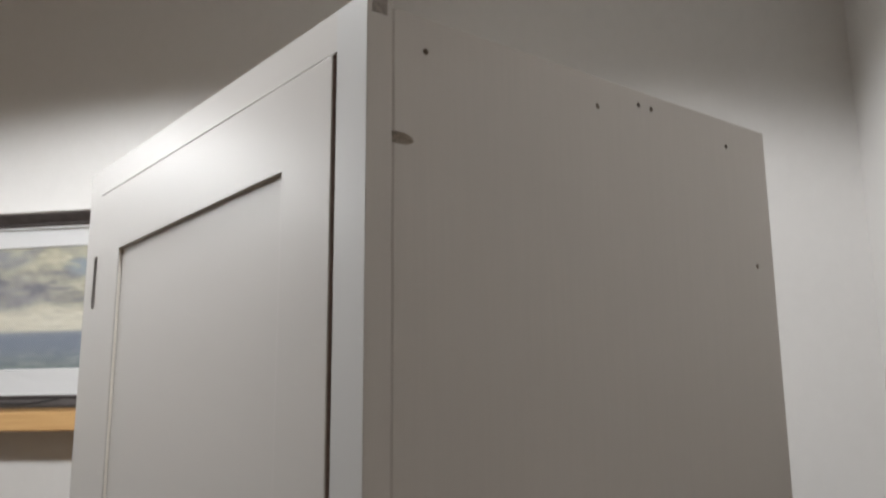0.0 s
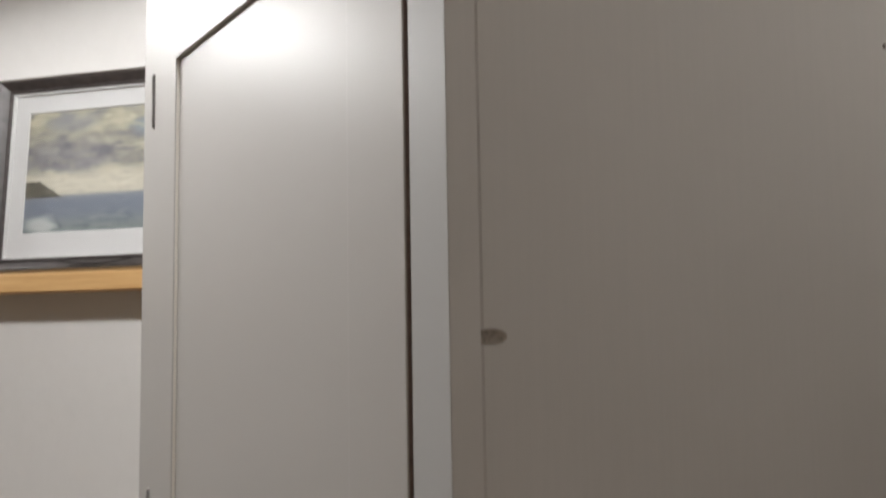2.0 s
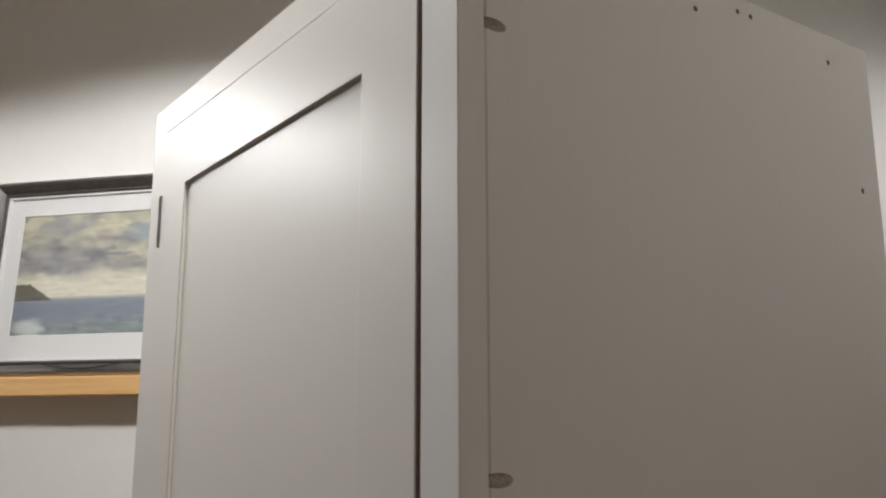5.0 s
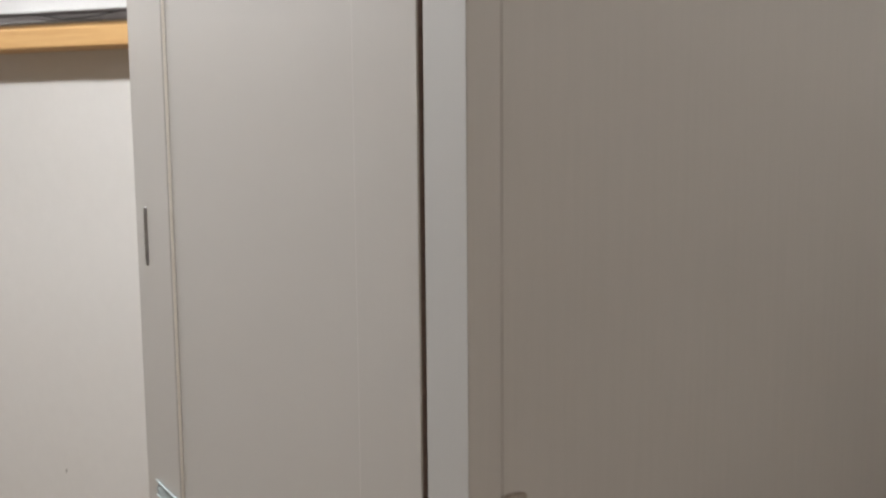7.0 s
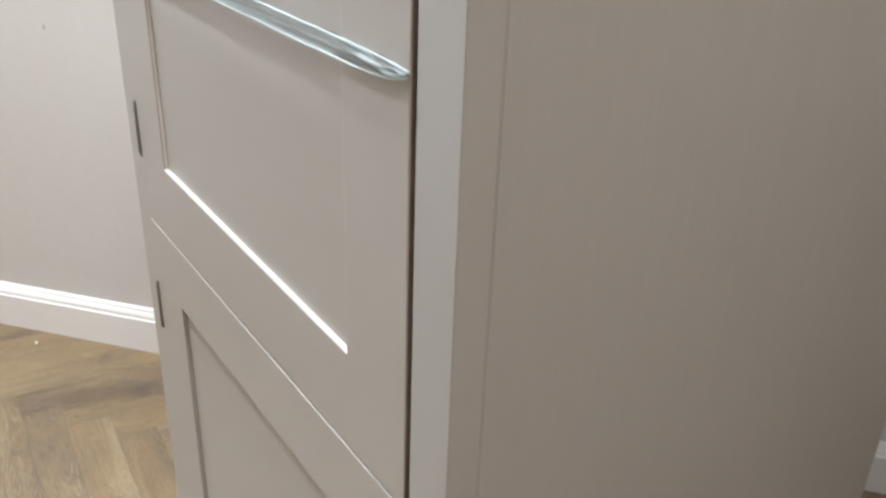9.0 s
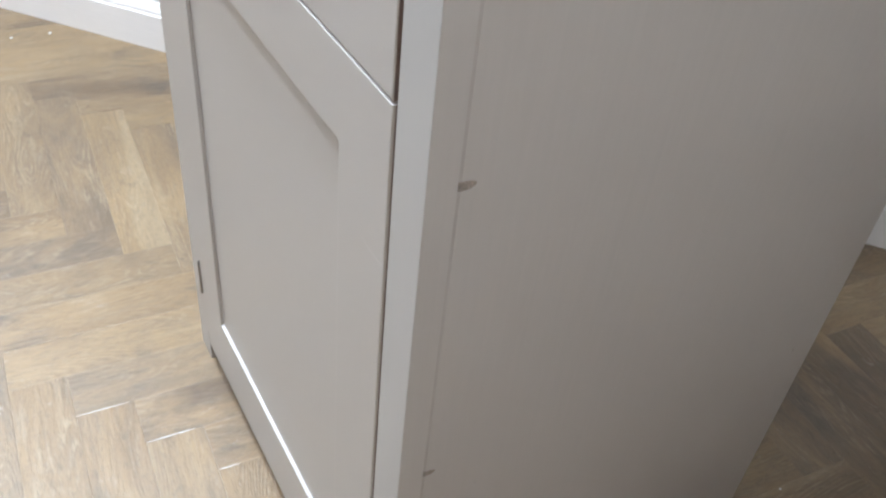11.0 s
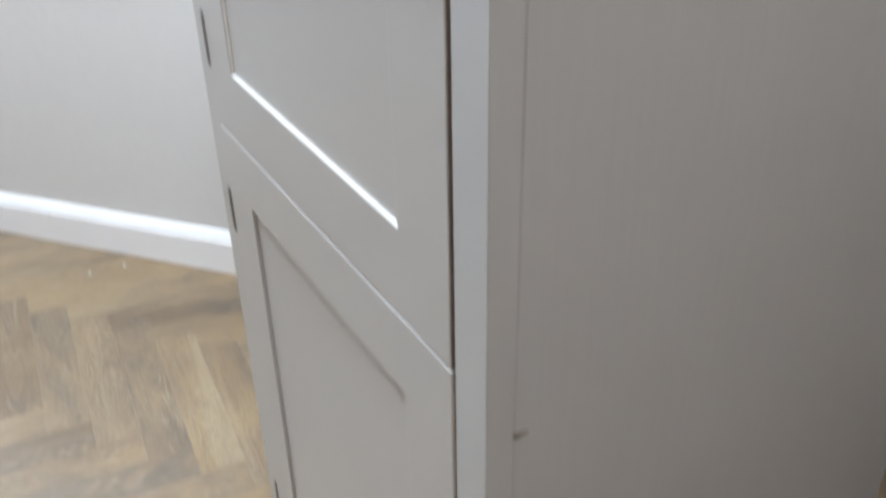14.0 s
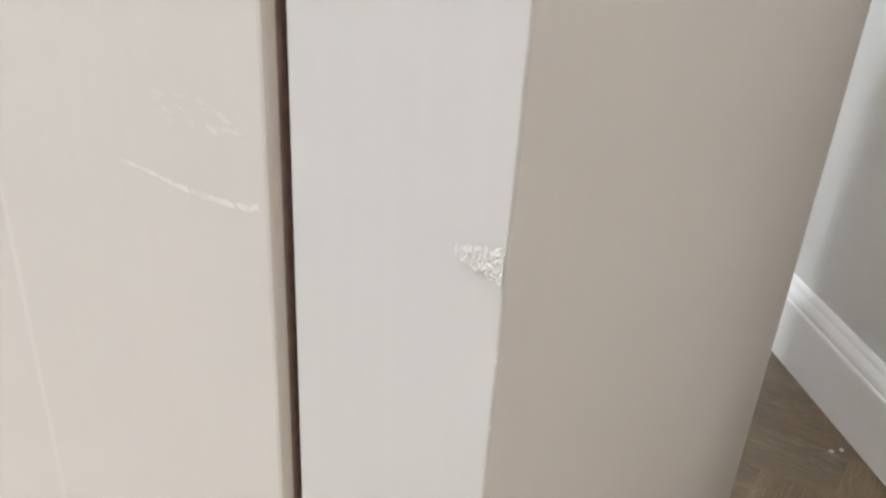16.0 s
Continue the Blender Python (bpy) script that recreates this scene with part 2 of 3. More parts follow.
    relief = maths(nt, "ADD", maths(nt, "MULTIPLY", ridge, 0.8), maths(nt, "ADD", maths(nt, "MULTIPLY", scrape, 0.45), maths(nt, "ADD", maths(nt, "MULTIPLY", maths(nt, "MULTIPLY", rings, patchy), 0.22), maths(nt, "MULTIPLY", wave, 1.2))))
    lacquer = node(nt, "ShaderNodeBump", Strength=0.60, Distance=0.0013)
    nt.links.new(relief, lacquer.inputs["Height"])
    nt.links.new(lacquer.outputs[0], b.inputs["Coat Normal"])
    return m


def seascape():
    """A loose watercolour: cream light low over a grey-blue sea, a violet bank of cloud above it, a dark headland with trees on one side, surf in front."""
    m, nt, b = material("seascape_watercolour")
    tc = nt.nodes.new("ShaderNodeTexCoord")
    sep = nt.nodes.new("ShaderNodeSeparateXYZ")
    nt.links.new(tc.outputs["UV"], sep.inputs[0])
    x, y = sep.outputs[0], sep.outputs[1]
    big = noise_of(nt, coords(nt, (3.2, 5.0, 1), "UV"), 1.3, 5, 0.60)
    small = noise_of(nt, coords(nt, (4.6, 6.5, 3), "UV"), 1.3, 5, 0.60)
    dabs = noise_of(nt, coords(nt, (11, 26, 5), "UV"), 1.0, 4, 0.62)

    def waved(v, amount, by=big):
        return maths(nt, "ADD", v, maths(nt, "MULTIPLY", maths(nt, "SUBTRACT", by, 0.5), amount))

    def patch(cx, cy, rx, ry, amount=0.9):
        """Soft-edged dab round a centre."""
        dx = maths(nt, "DIVIDE", maths(nt, "SUBTRACT", waved(x, 0.22), cx), rx)
        dy = maths(nt, "DIVIDE", maths(nt, "SUBTRACT", waved(y, 0.14, small), cy), ry)
        away = maths(nt, "ADD", maths(nt, "MULTIPLY", dx, dx), maths(nt, "MULTIPLY", dy, dy))
        return maths(nt, "MULTIPLY", ramp(nt, away, [(0.25, (1, 1, 1)), (1.0, (0, 0, 0))]), amount)
    sky = ramp(nt, small, [(0.36, (0.20, 0.205, 0.205)), (0.50, (0.345, 0.330, 0.26)), (0.62, (0.50, 0.475, 0.36))])
    sky = mixed(nt, patch(0.30, 0.90, 0.20, 0.10, 0.7), sky, (0.25, 0.26, 0.275))
    sky = mixed(nt, patch(0.78, 0.82, 0.13, 0.10, 0.9), sky, (0.23, 0.28, 0.32))
    bank = ramp(nt, waved(y, 0.20), [(0.48, (0, 0, 0)), (0.51, (1, 1, 1)), (0.68, (0.9, 0.9, 0.9)), (0.84, (0, 0, 0))])
    bank = maths(nt, "MULTIPLY", bank, ramp(nt, waved(x, 0.30, small), [(0.48, (1, 1, 1)), (0.78, (0.25, 0.25, 0.25))]))
    sky = mixed(nt, maths(nt, "MULTIPLY", bank, 0.92), sky, ramp(nt, small, [(0.38, (0.130, 0.132, 0.162)), (0.62, (0.250, 0.248, 0.270))]))
    wisp = noise_of(nt, coords(nt, (7, 15, 8), "UV"), 1.0, 5, 0.68)
    sky = mixed(nt, ramp(nt, wisp, [(0.52, (0, 0, 0)), (0.60, (0.60, 0.60, 0.60))]), sky, (0.40, 0.39, 0.31))
    sky = mixed(nt, ramp(nt, wisp, [(0.36, (0.55, 0.55, 0.55)), (0.43, (0, 0, 0))]), sky, (0.150, 0.165, 0.190))
    sky = mixed(nt, patch(0.64, 0.66, 0.16, 0.022, 0.8), sky, (0.17, 0.17, 0.19))
    low = ramp(nt, waved(y, 0.08), [(0.44, (1, 1, 1)), (0.53, (0, 0, 0))])
    sky = mixed(nt, low, sky, ramp(nt, dabs, [(0.30, (0.43, 0.415, 0.36)), (0.50, (0.56, 0.535, 0.44)), (0.70, (0.62, 0.60, 0.52))]))
    chop = noise_of(nt, coords(nt, (9, 34, 1), "UV"), 1.2, 5, 0.7)
    sea = ramp(nt, chop, [(0.30, (0.120, 0.145, 0.195)), (0.55, (0.185, 0.215, 0.265)), (0.78, (0.29, 0.32, 0.345))])
    sea = mixed(nt, ramp(nt, y, [(0.03, (0.75, 0.75, 0.75)), (0.16, (0, 0, 0))]), sea, ramp(nt, dabs, [(0.35, (0.085, 0.110, 0.105)), (0.62, (0.22, 0.26, 0.245))]))
    sea = mixed(nt, ramp(nt, y, [(0.25, (0, 0, 0)), (0.30, (0.55, 0.55, 0.55))]), sea, (0.30, 0.325, 0.355))
    surf = noise_of(nt, coords(nt, (15, 26, 1), "UV"), 1.2, 6, 0.75)
    foam = maths(nt, "MULTIPLY", ramp(nt, surf, [(0.50, (0, 0, 0)), (0.66, (1, 1, 1))]), ramp(nt, y, [(0.0, (0.4, 0.4, 0.4)), (0.10, (0.7, 0.7, 0.7)), (0.17, (0.1, 0.1, 0.1)), (0.24, (0, 0, 0))]))
    sea = mixed(nt, foam, sea, (0.44, 0.47, 0.46))
    sea = mixed(nt, patch(0.11, 0.06, 0.12, 0.09, 0.85), sea, (0.50, 0.53, 0.52))
    c = mixed(nt, ramp(nt, y, [(0.288, (0, 0, 0)), (0.300, (1, 1, 1))]), sea, sky)
    # headland: wooded top, a slope down to the water, a thin far shore beyond
    slope = maths(nt, "MULTIPLY", maths(nt, "MINIMUM", maths(nt, "DIVIDE", maths(nt, "MAXIMUM", maths(nt, "SUBTRACT", 0.25, x), 0.0), 0.15), 1.0), 0.135)
    edge = maths(nt, "ADD", waved(waved(maths(nt, "ADD", slope, 0.288), 0.05, dabs), 0.10, surf), 0.0)
    land = maths(nt, "MULTIPLY", maths(nt, "MULTIPLY", maths(nt, "LESS_THAN", y, edge), maths(nt, "GREATER_THAN", y, 0.285)), maths(nt, "LESS_THAN", x, 0.27))
    c = mixed(nt, maths(nt, "MULTIPLY", land, 0.9), c, ramp(nt, dabs, [(0.35, (0.030, 0.030, 0.024)), (0.65, (0.105, 0.095, 0.070))]))
    shore = maths(nt, "MULTIPLY", maths(nt, "LESS_THAN", maths(nt, "ABSOLUTE", maths(nt, "SUBTRACT", y, 0.302)), 0.008), maths(nt, "GREATER_THAN", x, 0.25))
    c = mixed(nt, maths(nt, "MULTIPLY", shore, 0.55), c, (0.20, 0.22, 0.24))
    nt.links.new(c, b.inputs["Base Color"])
    b.inputs["Roughness"].default_value = 0.6
    return m


def clear_glass(name, tint=(1, 1, 1), rough=0.02):
    m, nt, b = material(name)
    gl = node(nt, "ShaderNodeBsdfGlossy", Roughness=rough)
    tr = nt.nodes.new("ShaderNodeBsdfTransparent")
    tr.inputs["Color"].default_value = (*tint, 1)
    mx = nt.nodes.new("ShaderNodeMixShader")
    mx.inputs[0].default_value = 0.04
    nt.links.new(tr.outputs[0], mx.inputs[1])
    nt.links.new(gl.outputs[0], mx.inputs[2])
    nt.links.new(mx.outputs[0], nt.nodes["Material Output"].inputs["Surface"])
    return m


def tape_film(name, thin, dense):
    """Clear crinkled plastic film: half see-through, cloudy, glossy in fine creases."""
    m, nt, b = material(name)
    crease = noise_of(nt, coords(nt, (9, 260, 260)), 1.0, 5, 0.65)
    b.inputs["Base Color"].default_value = (0.58, 0.69, 0.72, 1)
    b.inputs["Roughness"].default_value = 0.24
    b.inputs["Specular IOR Level"].default_value = 0.9
    nt.links.new(ramp(nt, crease, [(0.3, (thin, thin, thin)), (0.65, (dense, dense, dense))]), b.inputs["Alpha"])
    bumped(nt, b, crease, 0.4, 0.003)
    return m


def glowing(name, colour, strength):
    m, nt, b = material(name)
    b.inputs["Base Color"].default_value = (0.8, 0.8, 0.8, 1)
    b.inputs["Emission Color"].default_value = (*colour, 1)
    b.inputs["Emission Strength"].default_value = strength
    return m


LEDGE, PLANK, SEA = ledge_wood(), plank_wood(), seascape()
TAPE = tape_film("clear_packing_tape", 0.35, 0.85)
TAPE_EDGE = tape_film("rolled_packing_tape", 0.75, 1.0)
GLASS = clear_glass("picture_glass")
LENS = glowing("downlight_diffuser", (1.0, 0.93, 0.85), 6.0)


# ---- mesh helpers ----
def part(name, bm, mat, parent=None, label="", smooth=False):
    me = bpy.data.meshes.new(name)
    bmesh.ops.recalc_face_normals(bm, faces=bm.faces)
    bm.to_mesh(me)
    bm.free()
    me.materials.append(mat)
    if smooth:
        for p in me.polygons:
            p.use_smooth = True
    ob = new(name, me)
    if parent is not None:
        ob.parent = parent
    if label:
        ob["label"] = label
    return ob


def thing(name, label, category, m=None, group="", kind=""):
    ob = new(name)
    if m is not None:
        ob.matrix_world = m
    return tagged(ob, label, category, group, kind)


def box(bm, x0, x1, y0, y1, z0, z1, bevel=0.0, segments=2):
    made = bmesh.ops.create_cube(bm, size=1.0)["verts"]
    for v in made:
        v.co = Vector((x0 + (v.co.x + 0.5) * (x1 - x0), y0 + (v.co.y + 0.5) * (y1 - y0), z0 + (v.co.z + 0.5) * (z1 - z0)))
    if bevel:
        edges = list({e for v in made for e in v.link_edges})
        bmesh.ops.bevel(bm, geom=edges, offset=bevel, segments=segments, affect="EDGES", profile=0.5)
    return bm


def boxed(*a, **k):
    return box(bmesh.new(), *a, **k)


def ring(loops, close_first=False, close_last=False):
    """Rectangular loops (x0, x1, z0, z1, y) joined one to the next, for frames and mouldings."""
    bm = bmesh.new()
    rows = [[bm.verts.new((x, y, z)) for x, z in ((x0, z0), (x1, z0), (x1, z1), (x0, z1))] for x0, x1, z0, z1, y in loops]
    for a, b in zip(rows, rows[1:]):
        for i in range(4):
            j = (i + 1) % 4
            bm.faces.new((a[i], a[j], b[j], b[i]))
    if close_first:
        bm.faces.new(rows[0][::-1])
    if close_last:
        bm.faces.new(rows[-1])
    return bm


def turned(profile, steps=24):
    """A solid turned round z from (radius, height) pairs."""
    bm = bmesh.new()
    rows = []
    for r, z in profile:
        rows.append([bm.verts.new((r * math.cos(2 * math.pi * i / steps), r * math.sin(2 * math.pi * i / steps), z)) for i in range(steps)])
    for a, b in zip(rows, rows[1:]):
        for i in range(steps):
            j = (i + 1) % steps
            bm.faces.new((a[i], a[j], b[j], b[i]))
    bm.faces.new(rows[0][::-1])
    bm.faces.new(rows[-1])
    return bm


def tube(bm, points, radius, steps=8):
    """A round cord through points that run mostly sideways or downwards."""
    rows = []
    for i, p in enumerate(points):
        a, b = Vector(points[max(i - 1, 0)]), Vector(points[min(i + 1, len(points) - 1)])
        turn = (b - a).to_track_quat("Z", "Y").to_matrix()
        rows.append([bm.verts.new(Vector(p) + turn @ Vector((radius * math.cos(q * 2 * math.pi / steps), radius * math.sin(q * 2 * math.pi / steps), 0))) for q in range(steps)])
    for a, b in zip(rows, rows[1:]):
        for q in range(steps):
            bm.faces.new((a[q], a[(q + 1) % steps], b[(q + 1) % steps], b[q]))
    bm.faces.new(rows[0][::-1])
    bm.faces.new(rows[-1])
    return bm


def sweep(profile, x0, x1):
    """A closed (y, z) profile drawn out along x."""
    bm = bmesh.new()
    a = [bm.verts.new((x0, y, z)) for y, z in profile]
    b = [bm.verts.new((x1, y, z)) for y, z in profile]
    n = len(profile)
    for i in range(n):
        j = (i + 1) % n
        bm.faces.new((a[i], a[j], b[j], b[i]))
    bm.faces.new(a[::-1])
    bm.faces.new(b)
    return bm


# ---- the room ----
BACK, RIGHT, LEFT, REAR, THICK = 1.1215, 0.638, -4.2, -3.6, 0.12


def structure(name, bm, mat, label, category):
    ob = part(name, bm, mat)
    ob.matrix_world = ROOM
    return tagged(ob, label, category, kind="structure")


back_wall = structure("wall_back", boxed(LEFT - THICK, RIGHT + THICK, BACK, BACK + THICK, 0, CEIL), WALL, "pale warm grey painted plaster wall behind the cabinet", "wall")
bm = boxed(RIGHT, RIGHT + THICK, REAR, WIN[0], 0, CEIL)
box(bm, RIGHT, RIGHT + THICK, WIN[1], BACK, 0, CEIL)
box(bm, RIGHT, RIGHT + THICK, WIN[0], WIN[1], 0, WIN[2])
box(bm, RIGHT, RIGHT + THICK, WIN[0], WIN[1], WIN[3], CEIL)
structure("wall_right", bm, WALL, "pale warm grey painted plaster wall at the corner", "wall")
structure("wall_left", boxed(LEFT - THICK, LEFT, REAR, BACK, 0, CEIL), WALL, "pale warm grey painted plaster wall closing the room", "wall")
structure("wall_rear", boxed(LEFT - THICK, RIGHT + THICK, REAR - THICK, REAR, 0, CEIL), WALL, "pale warm grey painted plaster wall closing the room", "wall")
structure("ceiling", boxed(LEFT - THICK, RIGHT + THICK, REAR - THICK, BACK + THICK, CEIL, CEIL + 0.1), CEILING, "off-white painted ceiling with recessed downlights", "ceiling")
floor = structure("floor", boxed(LEFT - THICK, RIGHT + THICK, REAR - THICK, BACK + THICK, -0.10, -0.012), SUBFLOOR, "dark underfloor beneath the oak herringbone planks", "floor")

# window: assumed, unseen white casement with one pane, set in the fill lamp's opening
window = thing("assumed_window", "assumed white painted casement window, unseen, around the warm fill lamp", "window", ROOM @ pose(RIGHT + 0.075, WIN[0], WIN[2], 0, 0, 90), kind="structure")
ww, wh = WIN[1] - WIN[0], WIN[3] - WIN[2]
part("window_frame", ring([(0, ww, 0, wh, 0.0), (0, ww, 0, wh, -0.04), (0.05, ww - 0.05, 0.05, wh - 0.05, -0.04), (0.05, ww - 0.05, 0.05, wh - 0.05, 0.0), (0, ww, 0, wh, 0.0)]), SKIRT, window)
pane = part("pane", boxed(0.045, ww - 0.045, -0.024, -0.018, 0.045, wh - 0.045), GLASS, window, "clear window glass")
pane.visible_shadow = False

# skirting: a flat board with a stepped and rounded top moulding
SK = [(0, 0), (-0.018, 0), (-0.018, 0.0805), (-0.0172, 0.0830), (-0.0150, 0.0842), (-0.0146, 0.0856), (-0.0150, 0.0885), (-0.0140, 0.0925), (-0.0112, 0.0968), (-0.0084, 0.1000), (-0.0070, 0.1040),
      (-0.0048, 0.1066), (-0.0020, 0.1075), (0, 0.1075)]


def skirting(name, length, place, label):
    ob = part(name, sweep(SK, 0, length), SKIRT)
    ob.matrix_world = ROOM @ place
    return tagged(ob, label, "skirting board", kind="structure")


left_skirting = skirting("baseboard", RIGHT - LEFT, pose(LEFT, BACK, 0), "white moulded skirting board along the wall with the picture")
skirting("baseboard", BACK - REAR - 0.018, pose(RIGHT, BACK - 0.018, 0, 0, 0, -90), "white moulded skirting board running into the corner")
skirting("baseboard", BACK - REAR - 0.018, pose(LEFT, REAR, 0, 0, 0, 90), "white moulded skirting board")
skirting("baseboard", RIGHT - LEFT - 0.036, pose(RIGHT - 0.018, REAR, 0, 0, 0, 180), "white moulded skirting board")

for lx, ly in LAMPS:
    dl = thing("downlight", "round white recessed ceiling downlight, switched on", "downlight", ROOM @ pose(lx, ly, CEIL), "ceiling downlights")
    part("bezel", turned([(0.040, -0.002), (0.046, -0.006), (0.056, -0.004), (0.058, 0.0), (0.040, 0.0)], 32), TRIM_WHITE, dl, "", True)
    part("diffuser", turned([(0.0399, -0.003), (0.0399, 0.0)], 32), LENS, dl, "glowing frosted diffuser")


# a bent white hook on the wall just under the ceiling
bm = bmesh.new()
tube(bm, [(0, -0.003, 0.024), (0.0005, -0.003, 0.014), (0.0, -0.003, 0.006), (-0.003, -0.003, 0.0), (-0.008, -0.0035, -0.008)], 0.003)
hook = part("wall_hook", bm, TRIM_WHITE, None, "", True)
hook.matrix_world = ROOM @ pose(-1.030, BACK, CEIL - 0.024)
tagged(hook, "small bent white hook on the wall under the ceiling", "hook")


# faint marks: a rubbed spot on the plaster, a knocked nick in the skirting
def blot(name, parent, width, height, place, mat, label):
    bm = bmesh.new()
    bmesh.ops.create_circle(bm, cap_ends=True, segments=14, radius=1.0)
    for v in bm.verts:
        k = 0.75 + 0.35 * noise.noise(Vector((v.co.x * 2.1, v.co.y * 2.1, width * 900)))
        v.co = Vector((v.co.x * width / 2 * k, v.co.y * height / 2 * k, 0))
    bmesh.ops.solidify(bm, geom=bm.faces[:], thickness=0.0004)
    ob = part(name, bm, mat, parent, label)
    ob.matrix_local = place


blot("rub_mark", back_wall, 0.007, 0.013, pose(-1.121, BACK - 0.0002, 0.722, 90, 0, 12), SMUDGE, "small grey rubbed spot")
blot("nick", left_skirting, 0.010, 0.004, pose(-1.4757 - LEFT, -0.0183, 0.0748, 90, 0, 0), SMUDGE, "small dark nick")


# ---- picture on its ledge ----
def picture_ledge(x0, x1):
    top, deep, thick = 1.6265, 0.062, 0.0385
    prof = [(0, top - thick), (-deep + 0.002, top - thick), (-deep, top - thick + 0.002), (-deep, top - 0.003), (-deep + 0.003, top), (0, top)]
    ob = part("picture_ledge", sweep(prof, x0, x1), LEDGE)
    ob.matrix_world = ROOM @ pose(0, BACK, 0)
    return tagged(ob, "honey-coloured oak ledge fixed along the wall", "shelf")


picture_ledge(-2.15, -0.42)


def framed_picture(width, height, m):
    """Dark moulded frame with a silver outer edge, white mount and a seascape; its back is the plane y = 0."""
    ob = thing("framed_picture", "seascape watercolour in dark grey frame leaning on the oak ledge", "picture", m)
    w, h = width, height

    def loop(i, y):
        return (0.87 * i, w - 0.87 * i, 0.87 * i, h - 0.87 * i, y)
    part("frame", ring([loop(0.0065, -0.0322), loop(0.009, -0.0330), loop(0.013, -0.031), loop(0.021, -0.025), loop(0.028, -0.019), loop(0.0295, -0.0215),
                        loop(0.033, -0.0215), loop(0.036, -0.018), loop(0.036, -0.004), loop(0.0065, -0.004), loop(0.0065, -0.0322)]), FRAME, ob)
    part("frame_edge", ring([loop(0.0, 0.0), loop(0.0, -0.0265), loop(0.0020, -0.0300), loop(0.0064, -0.0324), loop(0.0064, 0.0), loop(0.0, 0.0)]), SILVER, ob, "silver outer edge")
    part("slip", ring([loop(0.036, -0.004), loop(0.036, -0.0165), loop(0.0405, -0.0165), loop(0.0415, -0.012), loop(0.0415, -0.004)]), MOUNT, ob, "white inner slip")
    bm = bmesh.new()
    arc = [(0.164 + 0.187 * k / 20, -0.0340, 0.0115 + 0.045 * (k / 20 - 0.5) ** 2 + 0.003 * (1 - k / 20)) for k in range(21)]
    tube(bm, arc, 0.0017)
    part("cord", bm, CORD, ob, "slack black cord across the lower frame", True)
    inset_x, inset_z = 0.069, 0.0845
    part("mount", ring([(0.031, w - 0.031, 0.031, h - 0.031, -0.0105), (inset_x, w - inset_x, inset_z, h - 0.0735, -0.0105),
                        (inset_x + 0.0015, w - inset_x - 0.0015, inset_z + 0.0015, h - 0.0750, -0.0085)]), MOUNT, ob, "white bevel-cut mount")
    bm = bmesh.new()
    box(bm, inset_x - 0.004, w - inset_x + 0.004, -0.0082, -0.0062, inset_z - 0.004, h - 0.0705)
    uv = bm.loops.layers.uv.new("UVMap")
    for f in bm.faces:
        for l in f.loops:
            l[uv].uv = ((l.vert.co.x - inset_x) / 0.36, (l.vert.co.z - inset_z) / (h - 0.0735 - inset_z))
    part("painting", bm, SEA, ob, "blue-grey sea under a yellowish cloudy sky with a dark headland")
    part("backing", boxed(0.004, w - 0.004, -0.0040, 0.0, 0.004, h - 0.004), RAW, ob, "brown backing board")
    pane = part("pane", boxed(0.0365, w - 0.0365, -0.0150, -0.0135, 0.0365, h - 0.0365), GLASS, ob, "clear picture glass")
    pane.visible_shadow = False
    return ob


LEAN = math.degrees(math.asin(0.026 / 0.418))
framed_picture(0.590, 0.418, ROOM @ pose(-1.259, BACK - 0.027, 1.627, -LEAN))

# ---- the tall cabinet ----
W, D, H = 0.600, 0.512, 1.888
ST, FT, PROUD = 0.0403, 0.022, 0.0012
DOOR_L = -0.5587
DT, SPLIT, D2B = 1.8536, 0.7511, 0.0664
PANEL_R = -0.1192
cab = thing("tall_cabinet", "tall greige painted shaker cabinet with two closed inset doors", "cabinet")



def arris(x, d, wide, deep, steps=6):
    """Points of a rounded-over edge, from the face towards the edge at x; d is the side on which the edge lies."""
    out = []
    for k in range(steps + 1):
        q = math.pi / 2 * k / steps
        out.append((x - d * wide * (1 - math.sin(q)), deep * (1 - math.cos(q))))
    return out


def stile(x_out, x_in, mat, label=""):
    """Upright of the face frame: crisp outer arris, lightly eased inner arris where the doors are, square where the rails butt on."""
    bm, d = bmesh.new(), (1 if x_in > x_out else -1)
    rows = []
    for z, inner in ((0, 0.0), (D2B - 0.003, 0.0), (D2B, 1.0), (DT, 1.0), (DT + 0.0016, 0.0), (H - 0.0008, 0.0), (H, 0.0)):
        o, i = (0.0006 if z < H else 0.0014), max(inner, 0.004)
        pts = [(x_out, FT)] + arris(x_out, -d, o, o, 3)[::-1] + arris(x_in, d, 0.0006 * i, 0.0006 * i) + [(x_in, FT)]
        rows.append([bm.verts.new((x, y, z)) for x, y in pts])
    n = len(rows[0])
    for a, b in zip(rows, rows[1:]):
        for k in range(n):
            bm.faces.new((a[k], a[(k + 1) % n], b[(k + 1) % n], b[k]))
    bm.faces.new(rows[0])
    bm.faces.new(rows[-1])
    ob = part("stile", bm, mat, cab, label)
    ob.data.materials.append(SIDE)
    for f in ob.data.polygons:
        f.material_index = int(abs(f.normal.x) > 0.9 and abs(f.center.x - x_out) < 0.0005)
        f.use_smooth = 0.02 < abs(f.normal.y) < 0.98 and abs(f.normal.z) < 0.1
    return ob


right = stile(0.0, -ST, STILE, "front stile with a chipped arris and a return to the side")
stile(-W, -W + ST, CABINET)
part("top_rail", boxed(-W + ST, -ST, 0.00005, FT, DT + 0.0016, H - 0.0002), CABINET, cab)
